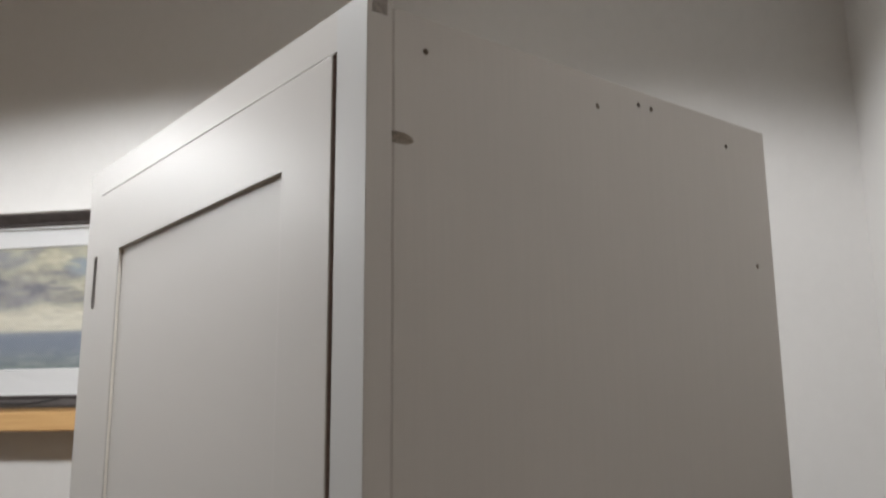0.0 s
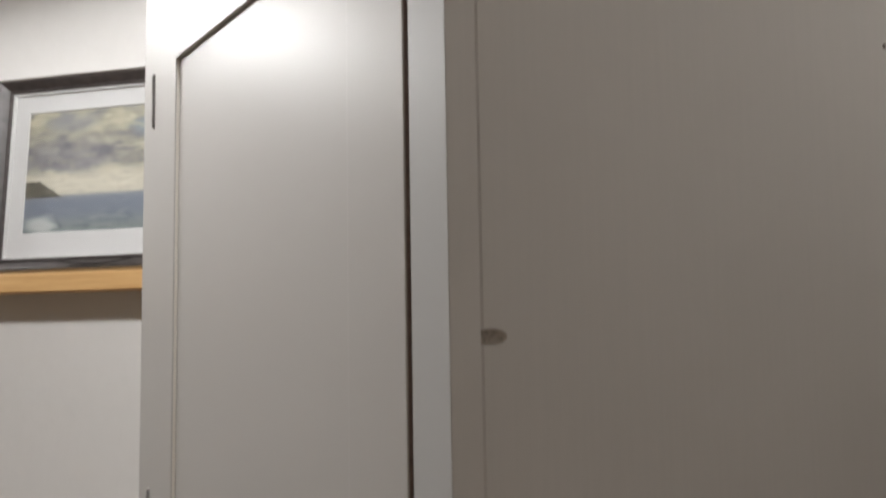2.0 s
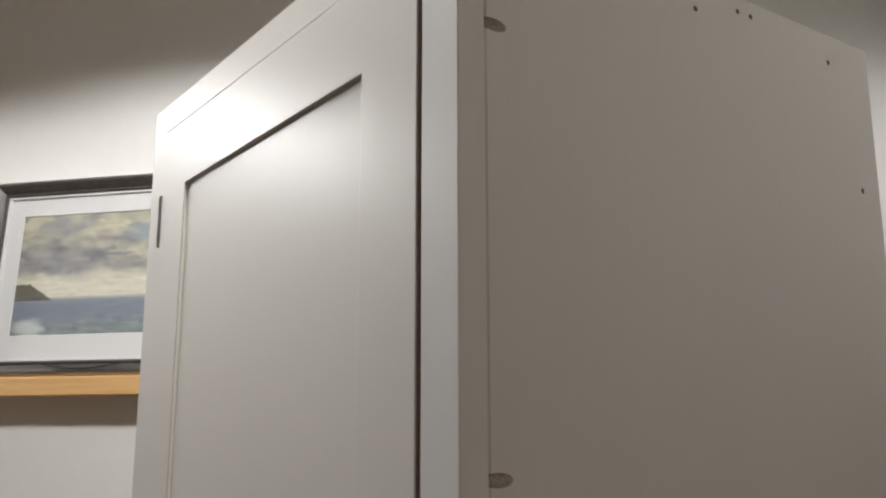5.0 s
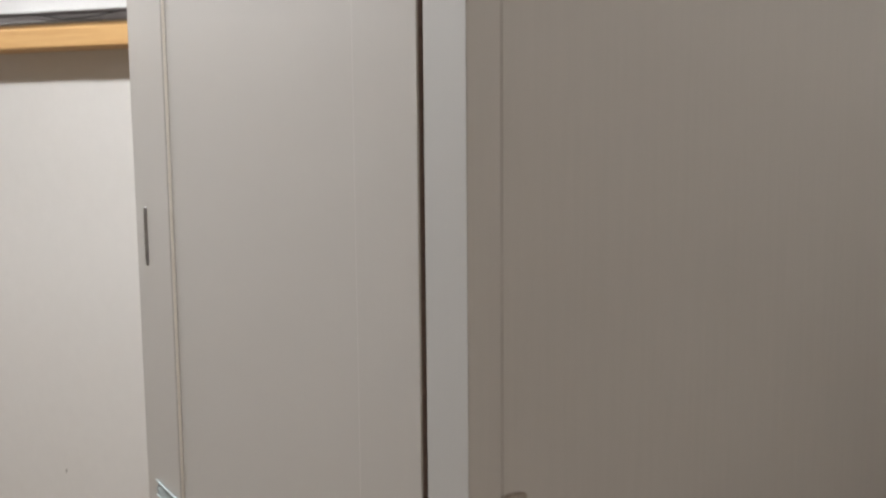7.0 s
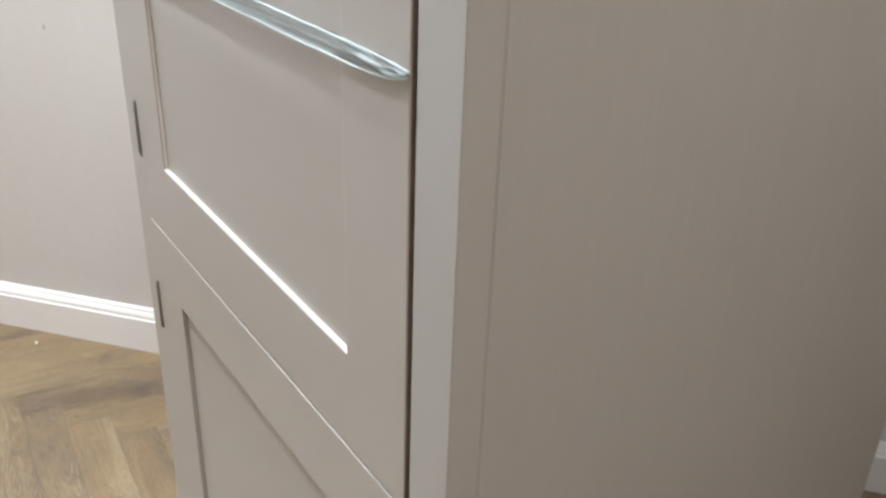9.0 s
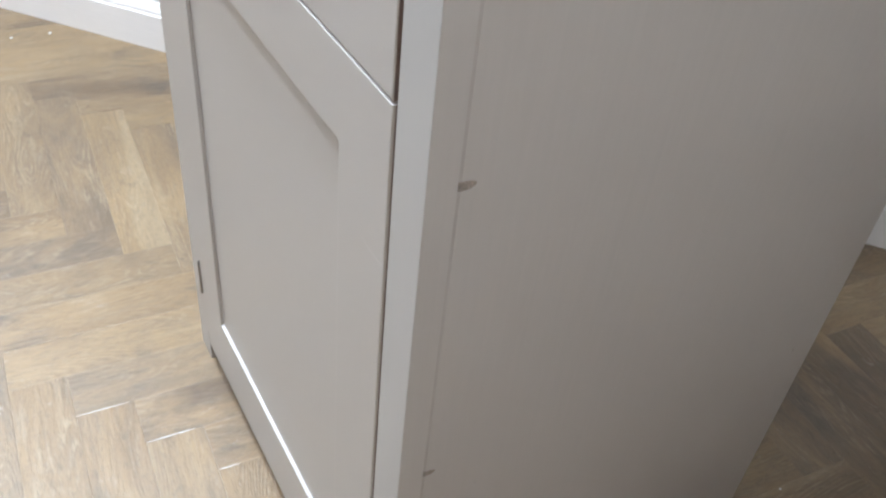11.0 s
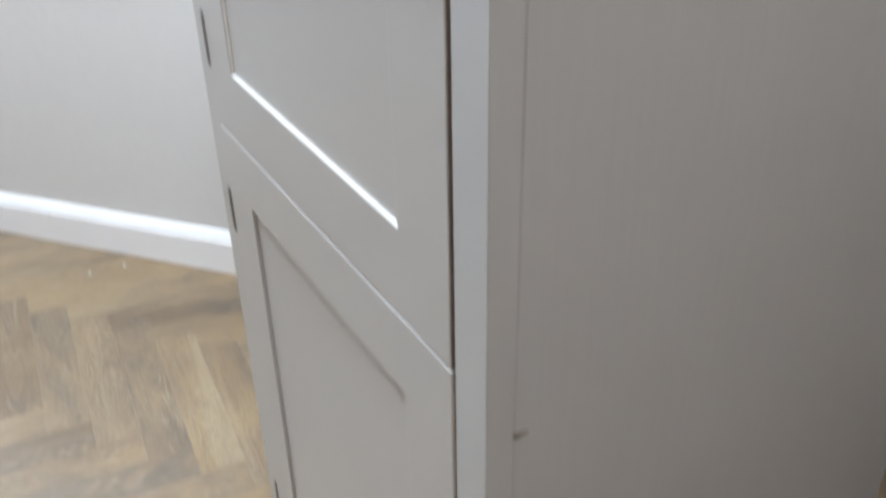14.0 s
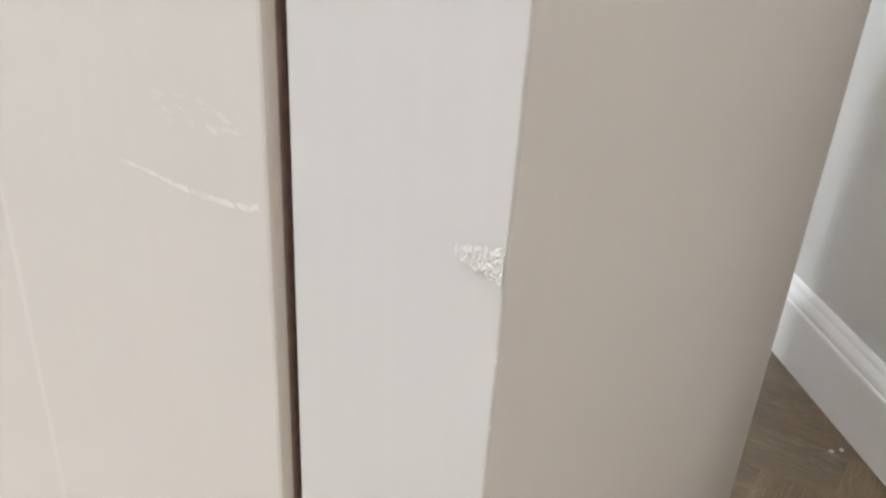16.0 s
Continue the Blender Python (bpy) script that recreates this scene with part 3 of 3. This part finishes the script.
part("bottom_rail", boxed(-W + ST, -ST, 0.0002, FT, 0.031, D2B - 0.0018, 0.0008), CABINET, cab)


def side_outline():
    """Side board with a low foot at the front that curves up into a raised lower edge."""
    pts = [(FT, 0.027), (0.078, 0.0225)]
    for i in range(9):
        s = i / 8
        pts.append((0.078 + 0.036 * s, 0.0225 + 0.0325 * (3 * s * s - 2 * s * s * s)))
    pts += [(0.30, 0.0485), (0.455, 0.0445), (0.495, 0.0465), (D, 0.0520), (D, 1.8875), (FT, 1.8825)]
    clean = []
    for p in pts:
        if not clean or math.dist(p, clean[-1]) > 1e-5:
            clean.append(p)
    return clean


def side_board(x_in, x_out):
    bm = bmesh.new()
    pts = side_outline()
    # the long front edge is chamfered on its outer side, which leaves a fine groove beside the stile
    cut, deep = 0.0036, (0.0016 if x_out > x_in else -0.0016)
    a = [bm.verts.new((x_out, y + (cut if y == FT else 0), z)) for y, z in pts]
    m = [bm.verts.new((x_out - deep, y, z)) for y, z in pts]
    b = [bm.verts.new((x_in, y, z)) for y, z in pts]
    for i in range(len(pts)):
        j = (i + 1) % len(pts)
        bm.faces.new((a[i], a[j], m[j], m[i]))
        bm.faces.new((m[i], m[j], b[j], b[i]))
    bm.faces.new(a)
    bm.faces.new(b[::-1])
    return bm


OUT = -0.0016


def drill(board, cutters):
    """Cut the drilled holes into the board; their walls keep the bare material."""
    tool = part("drill", cutters, HOLE)
    board.data.materials.append(HOLE)
    mod = board.modifiers.new("holes", "BOOLEAN")
    mod.operation, mod.solver, mod.object, mod.material_mode = "DIFFERENCE", "EXACT", tool, "TRANSFER"
    bpy.context.view_layer.update()
    cut = bpy.data.meshes.new_from_object(board.evaluated_get(bpy.context.evaluated_depsgraph_get()))
    board.modifiers.clear()
    board.data = cut
    bpy.data.objects.remove(tool)


def cylinder_to(bm, m, radius, length, steps=20):
    made = bmesh.ops.create_cone(bm, cap_ends=True, segments=steps, radius1=radius, radius2=radius, depth=length)["verts"]
    bmesh.ops.transform(bm, matrix=m @ Matrix.Translation((0, 0, length / 2)), verts=made)


side = part("side_board", side_board(-0.0195, OUT), SIDE, cab, "flat painted side board with pocket holes and screw holes")
cutters = bmesh.new()
# pocket holes run in from the side towards the front frame at a low angle
for z, size in ((1.7827, 1.0), (1.4860, 1.0), (1.1902, 1.0), (0.7112, 0.55), (0.4168, 0.42), (0.1217, 0.30)):
    tip = Vector((OUT - 0.0034 * size, 0.0222, z))
    way = Vector((math.sin(radians(22)), math.cos(radians(22)), 0))
    turn = way.to_track_quat("Z", "Y").to_matrix().to_4x4()
    cylinder_to(cutters, Matrix.Translation(tip) @ turn, 0.0046 * (0.55 + 0.45 * size), 0.05, 24)
for y, z, r in ((0.0543, 1.8558, 0.0025), (0.2472, 1.8573, 0.0025), (0.3046, 1.8716, 0.0025), (0.3230, 1.8717, 0.0025), (0.4417, 1.8588, 0.0025), (0.4822, 1.7392, 0.0025),
                (0.4787, 0.3557, 0.0013), (0.4642, 0.6430, 0.0013), (0.0235, 0.0525, 0.0011), (0.0240, 0.0310, 0.0012), (0.0543, 0.0816, 0.0008), (0.0782, 0.3716, 0.0009), (0.1222, 0.2691, 0.0009)):
    cylinder_to(cutters, pose(OUT - 0.005, y, z, 0, 90, 0), r, 0.02, 12)
drill(side, cutters)
part("side_board", side_board(-W + 0.0196, -W + 0.0016), SIDE, cab)
# unpainted patch at the top of the stile's return
part("bare_patch", boxed(-0.003, 0.0004, 0.0045, 0.0175, 1.8735, 1.8878), BARE, cab, "bare brown timber at the top corner")
part("back_board", boxed(-W + 0.0196, -0.0195, D - 0.010, D - 0.001, 0.05, 1.880), SIDE, cab)
part("top_board", boxed(-W + 0.0196, -0.0195, FT, D - 0.010, 1.862, 1.880), SIDE, cab)
part("bottom_board", boxed(-W + 0.0196, -0.0195, FT, D - 0.010, 0.050, 0.066), SIDE, cab)
for x in (-W + 0.04, -0.09):
    part("rear_foot", boxed(x, x + 0.05, D - 0.10, D - 0.05, 0, 0.05, 0.002), RAW, cab, "plain timber block foot")


def hinge(parent, top, length=0.0605):
    """Steel butt-hinge knuckle with small finials and the edge of its leaf."""
    r, x = 0.0024, -0.5600
    z0, z1 = top - length, top
    prof = [(0.0008, z0), (0.0022, z0 + 0.0015), (0.0024, z0 + 0.003), (0.0014, z0 + 0.0042), (r, z0 + 0.0048)]
    n, a, b = 5, z0 + 0.0048, z1 - 0.0048
    for i in range(n):
        s, e = a + (b - a) * i / n, a + (b - a) * (i + 1) / n
        prof += [(r, s + 0.0006), (r, e - 0.0006), (r * 0.82, e - 0.0002)]
    prof += [(r, b), (0.0014, z1 - 0.0042), (0.0024, z1 - 0.003), (0.0022, z1 - 0.0015), (0.0008, z1)]
    bm = turned(prof, 14)
    bmesh.ops.translate(bm, verts=bm.verts, vec=(x, -0.0016, 0))
    box(bm, x - 0.0004, x + 0.0004, 0.0, 0.016, z0 + 0.006, z1 - 0.006)
    return part("hinge", bm, STEEL, parent, "steel butt hinge")


def shade_edge(ob, x):
    """The long edges that face each other across the gap get its shade as a dark brown colour."""
    ob.data.materials.append(GAP_SHADE)
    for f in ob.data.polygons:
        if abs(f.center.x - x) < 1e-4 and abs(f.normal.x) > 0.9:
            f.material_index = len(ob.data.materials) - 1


shade_edge(right, -ST)


def door(name, x1, ease, z0, z1, p0, p1, panel_l, tops, label):
    """Shaker door, a little proud of the face frame: eased edges, a shallow recessed flat panel, hinges on one side."""
    x0, rec, lip = DOOR_L, 0.0043 - PROUD, 0.0010
    loops = [(x0, x1, z0, z1, 0.0215)]
    loops += [(x0 - w, x1 + w * ease, z0 - w, z1 + w, y * ease - PROUD) for w, y in arris(0, 1, 0.0012, 0.0012, 5)[::-1]]
    loops += [(panel_l - w, PANEL_R + 2.4 * w, p0 - 1.6 * w, p1 + w, y - PROUD) for w, y in ((lip, 0.0), (0.45 * lip, 0.12 * lip), (0.12 * lip, 0.45 * lip), (0.0, lip))]
    loops += [(panel_l, PANEL_R, p0 + 0.0008, p1, rec), (panel_l, PANEL_R, p0, p1, 0.0215), (x0, x1, z0, z1, 0.0215)]
    ob = part(name, ring(loops), CABINET, cab, label)
    shade_edge(ob, x1)
    part("door_panel", boxed(panel_l, PANEL_R, rec, rec + 0.007, p0, p1), CABINET, ob)
    for t in tops:
        hinge(ob, t)
    return ob


upper = door("upper_door", -0.0443, 1.1, SPLIT + 0.0009, DT, 0.8298, 1.7788, -0.4872, (1.7799, 1.3311, 0.8801), "tall upper shaker door, closed")
lower = door("lower_door", -0.0425, 2.0, D2B, SPLIT - 0.0009, 0.1443, 0.6764, -0.4825, (0.6734, 0.1970), "lower shaker door, closed, lightly scuffed")

# an added pale bead paints the lit reveal where the upper panel meets its hinge-side frame
bead = bmesh.new()
rows = []
for k in range(41):
    z, w = 0.8310 + (1.7780 - 0.8310) * k / 40, 0.00075 + 0.00025 * noise.noise(Vector((k * 0.7, 2.0, 0.4)))
    w *= 0.45 + 0.55 * min(1.0, max(0.0, (z - 0.98) / 0.25))
    rows.append([bead.verts.new((-0.4874, -0.0004, z)), bead.verts.new((-0.4872 + w, 0.0012, z)), bead.verts.new((-0.4872 + 1.3 * w, 0.0030, z)), bead.verts.new((-0.4874, 0.0034, z))])
for a, b in zip(rows, rows[1:]):
    for q in range(4):
        bead.faces.new((a[q], a[(q + 1) % 4], b[(q + 1) % 4], b[q]))
part("caulk_bead", bead, LIT_REVEAL, upper, "thin pale bead added as the lit edge of the panel", True)


def skin(inside, x0, x1, z0, z1, nx, nz, height, y):
    """One crumpled flake of paint: the cells of a grid that lie inside a ragged outline, raised unevenly."""
    bm, made = bmesh.new(), {}

    def vert(i, j):
        if (i, j) not in made:
            x, z = x0 + (x1 - x0) * i / nx, z0 + (z1 - z0) * j / nz
            lift = height * (0.25 + 0.75 * abs(noise.noise(Vector((x * 1700, 3.0, z * 1900)))) * 2)
            made[i, j] = bm.verts.new((x, y - lift, z))
        return made[i, j]
    for i in range(nx):
        for j in range(nz):
            if inside((i + 0.5) / nx, (j + 0.5) / nz):
                bm.faces.new((vert(i, j), vert(i + 1, j), vert(i + 1, j + 1), vert(i, j + 1)))
    return bm


def chip_outline(a, b):
    ragged = 0.10 * noise.noise(Vector((a * 9, b * 9, 1.5)))
    return abs(b - 0.50 - 0.08 * (1 - a)) < 0.45 * min(1.0, (a + 0.02) ** 0.30) + ragged - 0.05


def scratch_outline(a, b):
    middle = 0.72 - 0.75 * a + 0.80 * a ** 6 + 0.05 * math.sin(11 * a)
    wide = 0.09 + 0.09 * a + 0.09 * noise.noise(Vector((a * 16, 0.3, 7.7)))
    return abs(b - middle) < wide and noise.noise(Vector((a * 34, b * 9, 2.2))) > -0.18


def rub_outline(a, b):
    return noise.noise(Vector((a * 7, b * 6, 4.2))) + 0.5 * noise.noise(Vector((a * 24, b * 20, 1.2))) > 0.22 + 0.9 * ((a - 0.5) ** 2 + (b - 0.5) ** 2)


part("chip", skin(chip_outline, -0.0090, -0.0007, 0.6202, 0.6272, 60, 48, 0.00015, 0.0), CHIPPED, right, "flaked white chip in the paint")
part("scuff", skin(scratch_outline, -0.0790, -0.0464, 0.6180, 0.6216, 130, 26, 0.00004, -PROUD), SCUFF, lower, "pale curved scratch in the paint")
part("rub_mark", skin(rub_outline, -0.0700, -0.0476, 0.6316, 0.6374, 70, 24, 0.00002, -PROUD), RUB, lower, "faint pale rub mark")


def paint_nibs():
    """Small dried lumps of paint along the stile's outer arris, beside the chip."""
    r, bm = random.Random(5), bmesh.new()
    for k in range(70):
        size = r.uniform(0.00008, 0.00022)
        z = 0.570 + 0.125 * (k + r.random()) / 70
        place = Matrix.Translation((-0.0002 - r.uniform(0, 0.0004), 0.00015 + r.uniform(-0.0001, 0.0002), z)) @ Matrix.Diagonal((size, size * 0.8, size * r.uniform(1.0, 3.0), 1))
        bmesh.ops.create_icosphere(bm, subdivisions=1, radius=1.0, matrix=place)
    return bm


part("paint_nibs", paint_nibs(), CHIPPED, right, "rough dried paint along the arris", True)


def tape_band():
    """A clear film band pulled tight across the door, rolled along both edges and tucked into the side gaps."""
    band = thing("packing_tape", "clear crinkled packing tape stretched across the upper door", "tape")
    rr = random.Random(3)
    n, k = 110, 13

    def spine(s):
        """Middle height and half width of the band at s from one end to the other."""
        top = 1.0400 + 0.0028 * s - 0.0019 * math.sin(math.pi * s) - 0.0030 * s ** 30
        low = 1.0233 + 0.0058 * s - 0.0010 * math.sin(math.pi * s) + 0.0060 * s ** 22 + 0.0002 * math.sin(31 * s + 1)
        return (top + low) / 2, (top - low) / 2

    def place(s):
        x = -0.5602 + s * (0.5602 - 0.0448)
        return x, (-0.0030 if s < 0.96 else -0.0030 + 0.0012 * ((s - 0.96) / 0.04) ** 2)
    bm = bmesh.new()
    rows = []
    for i in range(n + 1):
        s = i / n
        (mid, half), (x, y0) = spine(s), place(s)
        crush = 1 + 3.4 * max(0.0, (s - 0.80) / 0.20) + 1.2 * max(0.0, (0.04 - s) / 0.04)
        row = []
        for j in range(k):
            a = j / (k - 1) * 2 - 1
            fold = 0.0005 * math.sin(3 * a + 5 * s) + 0.0002 * math.sin(9 * a - 16 * s) + 0.0005 * max(0.0, (s - 0.86) / 0.14) * math.sin(5 * a + 60 * s) + rr.uniform(-1, 1) * 0.0001
            row.append(bm.verts.new((x, y0 + 0.0009 + fold * crush, mid + a * half)))
        rows.append(row)
    for a, b in zip(rows, rows[1:]):
        for j in range(k - 1):
            bm.faces.new((a[j], a[j + 1], b[j + 1], b[j]))
    bmesh.ops.solidify(bm, geom=bm.faces[:], thickness=0.00015)
    part("film", bm, TAPE, band, "", True)
    for side in (1, -1):
        bm, rings = bmesh.new(), []
        for i in range(n + 1):
            s = i / n
            (mid, half), (x, y0) = spine(s), place(s)
            r = 0.00055 + 0.00012 * math.sin(9 * s + side) + rr.uniform(-1, 1) * 0.00008
            rings.append([bm.verts.new((x, y0 + r * math.cos(q * math.pi / 3), mid + side * (half - 0.0006) + r * math.sin(q * math.pi / 3))) for q in range(6)])
        for a, b in zip(rings, rings[1:]):
            for q in range(6):
                bm.faces.new((a[q], a[(q + 1) % 6], b[(q + 1) % 6], b[q]))
        bm.faces.new(rings[0][::-1])
        bm.faces.new(rings[-1])
        part("rolled_edge", bm, TAPE_EDGE, band, "bright rolled edge of the film", True)


tape_band()

# ---- crumbs on the floor ----
crumb_rng = random.Random(11)
for x, y, s in ((-1.6225, -0.012, 0.0042), (-1.630, -0.092, 0.0034), (0.1388, 0.5519, 0.0019), (0.1487, 0.5406, 0.0016), (-0.0013, 0.6248, 0.0016), (0.0663, 0.822, 0.0028), (0.0762, 0.831, 0.0028), (0.0074, -0.098, 0.0016)):
    bm = bmesh.new()
    bmesh.ops.create_icosphere(bm, subdivisions=2, radius=s)
    for v in bm.verts:
        v.co *= crumb_rng.uniform(0.7, 1.15)
        v.co.z *= 0.6
    ob = part("plaster_crumb", bm, DUST)
    ob.location = (x, y, s * 0.5)
    tagged(ob, "small white crumb of plaster on the oak floor", "crumb", "crumbs on the floor")

# ---- herringbone floor ----
PW, PN = 0.0785, 5.57
PL, GAP = PW * PN, 0.00006
ORIGIN = (-0.5355, 0.199)


def plank_shape(bm, cx, cy, angle, length, width, lift, seed):
    """One plank with eased edges; UV in metres, u along the grain."""
    uv = bm.loops.layers.uv.verify()
    c, s = math.cos(angle), math.sin(angle)
    hl, hw, e = length / 2 - GAP, width / 2 - GAP, 0.0005
    spec = ((hl, hw, -0.012), (hl, hw, lift - 0.0002), (hl - e, hw - e, lift))
    rows = []
    for l, w, z in spec:
        rows.append([(bm.verts.new((cx + c * a - s * b, cy + s * a + c * b, z)), a, b) for a, b in ((-l, -w), (l, -w), (l, w), (-l, w))])
    faces = [rows[2]]
    for a, b in zip(rows, rows[1:]):
        faces += [[a[i], a[(i + 1) % 4], b[(i + 1) % 4], b[i]] for i in range(4)]
    for f in faces:
        face = bm.faces.new([v for v, _, _ in f])
        for l, (_, a, b) in zip(face.loops, f):
            l[uv].uv = (a + seed * 3.1, b + seed * 0.7)


def herringbone():
    """Centres and turns of all planks, in the room's axes."""
    r = math.sqrt(0.5)
    p_dir, q_dir = Vector((r, -r)), Vector((r, r))
    out = []
    for col in range(-9, 12):
        for k in range(-75, 45):
            for hp, hq, turn in ((k + PN / 2, k + 0.5, -45), (k + 0.5, k + 1 + PN / 2, 45)):
                p, q = (hp + col * PN) * PW, (hq - col * PN) * PW
                at = Vector(ORIGIN) + p_dir * p + q_dir * q
                if LEFT - 0.22 < at.x < RIGHT + 0.22 and REAR - 0.22 < at.y < BACK + 0.22:
                    out.append((at.x, at.y, turn))
    return out


planks = herringbone()


def streak(points, width, mat, label):
    """A thin pale line on the planks, tapered at both ends, through (x, y) points in the room's axes."""
    bm = bmesh.new()
    rows = []
    for i, (x, y) in enumerate(points):
        a, b = points[max(i - 1, 0)], points[min(i + 1, len(points) - 1)]
        d = Vector((b[0] - a[0], b[1] - a[1])).normalized()
        w = width * (0.25 + 0.75 * math.sin(math.pi * (i + 0.5) / len(points)))
        rows.append([bm.verts.new((x - d.y * s * w, y + d.x * s * w, 0.0003)) for s in (-0.5, 0.5)])
    for a, b in zip(rows, rows[1:]):
        bm.faces.new((a[0], a[1], b[1], b[0]))
    return part("scratch", bm, mat, floor, label)


def in_room(x, y):
    v = ROOM.inverted() @ Vector((x, y, 0))
    return v.x, v.y


def wandering(p, q, n, amount, seed):
    r = random.Random(seed)
    return [(p[0] + (q[0] - p[0]) * i / n + r.uniform(-1, 1) * amount, p[1] + (q[1] - p[1]) * i / n + r.uniform(-1, 1) * amount) for i in range(n + 1)]


# pale scratches where the floor lies in the cabinet's shade, and worn plank ends
for k, (p, q, w) in enumerate((((0.0709, 0.5981), (0.1090, 0.5500), 0.0013), ((0.1060, 0.5540), (0.1464, 0.5015), 0.0023), ((0.1193, 0.5001), (0.1340, 0.4780), 0.0011), ((0.1320, 0.4830), (0.1465, 0.4593), 0.0024),
                               ((0.0576, 0.4054), (0.0721, 0.3887), 0.0015), ((0.0580, 0.3771), (0.0774, 0.3257), 0.0010), ((0.1435, 0.2851), (0.1500, 0.2778), 0.0012), ((0.1540, 0.4520), (0.1640, 0.4370), 0.0010))):
    streak(wandering(in_room(*p), in_room(*q), 7, 0.0006, k), w, PALE, "thin pale scratch")
for k, (x, y, l) in enumerate(((-0.5355, 0.199, 0.050), (-0.4245, 0.199, 0.047), (-0.3135, 0.199, 0.020))):
    streak(wandering((x + 0.001, y + 0.001), (x + l, y + l), 9, 0.0003, 40 + k), 0.0013, DUST, "worn pale plank end")
inside = [a for a in planks if LEFT + 0.2 < a[0] < RIGHT - 0.2 and REAR + 0.2 < a[1] < BACK - 0.2]
border = [a for a in planks if a not in inside]
focus = Vector((-0.55, 0.25))
inside.sort(key=lambda a: (Vector(a[:2]) - focus).length)
lift_rng = random.Random(21)
shared = []
for v in range(4):
    bm = bmesh.new()
    plank_shape(bm, 0, 0, 0, PL, PW, 0.0, v)
    me = bpy.data.meshes.new("plank")
    bmesh.ops.recalc_face_normals(bm, faces=bm.faces)
    bm.to_mesh(me)
    bm.free()
    me.materials.append(PLANK)
    shared.append(me)
for i, (x, y, turn) in enumerate(inside[:300]):
    ob = new("plank", shared[i % 4])
    ob.parent = floor
    ob.matrix_basis = pose(x, y, lift_rng.uniform(-0.0005, 0.0), lift_rng.uniform(-0.08, 0.08), 0, turn + (180 if i % 3 == 0 else 0))
rest = bmesh.new()
for x, y, turn in border:
    plank_shape(rest, x, y, radians(turn), PL, PW, lift_rng.uniform(-0.0005, 0.0), lift_rng.random())
# the planks along the walls are sawn off at the plaster
for at, way in (((RIGHT, 0, 0), (1, 0, 0)), ((LEFT, 0, 0), (-1, 0, 0)), ((0, BACK, 0), (0, 1, 0)), ((0, REAR, 0), (0, -1, 0))):
    bmesh.ops.bisect_plane(rest, geom=rest.verts[:] + rest.edges[:] + rest.faces[:], plane_co=at, plane_no=way, clear_outer=True)
for x, y, turn in inside[300:]:
    plank_shape(rest, x, y, radians(turn), PL, PW, lift_rng.uniform(-0.0005, 0.0), lift_rng.random())
field = part("plank_field", rest, PLANK, floor)
tagged(field, "washed oak herringbone planks further off", "", kind="stuff")
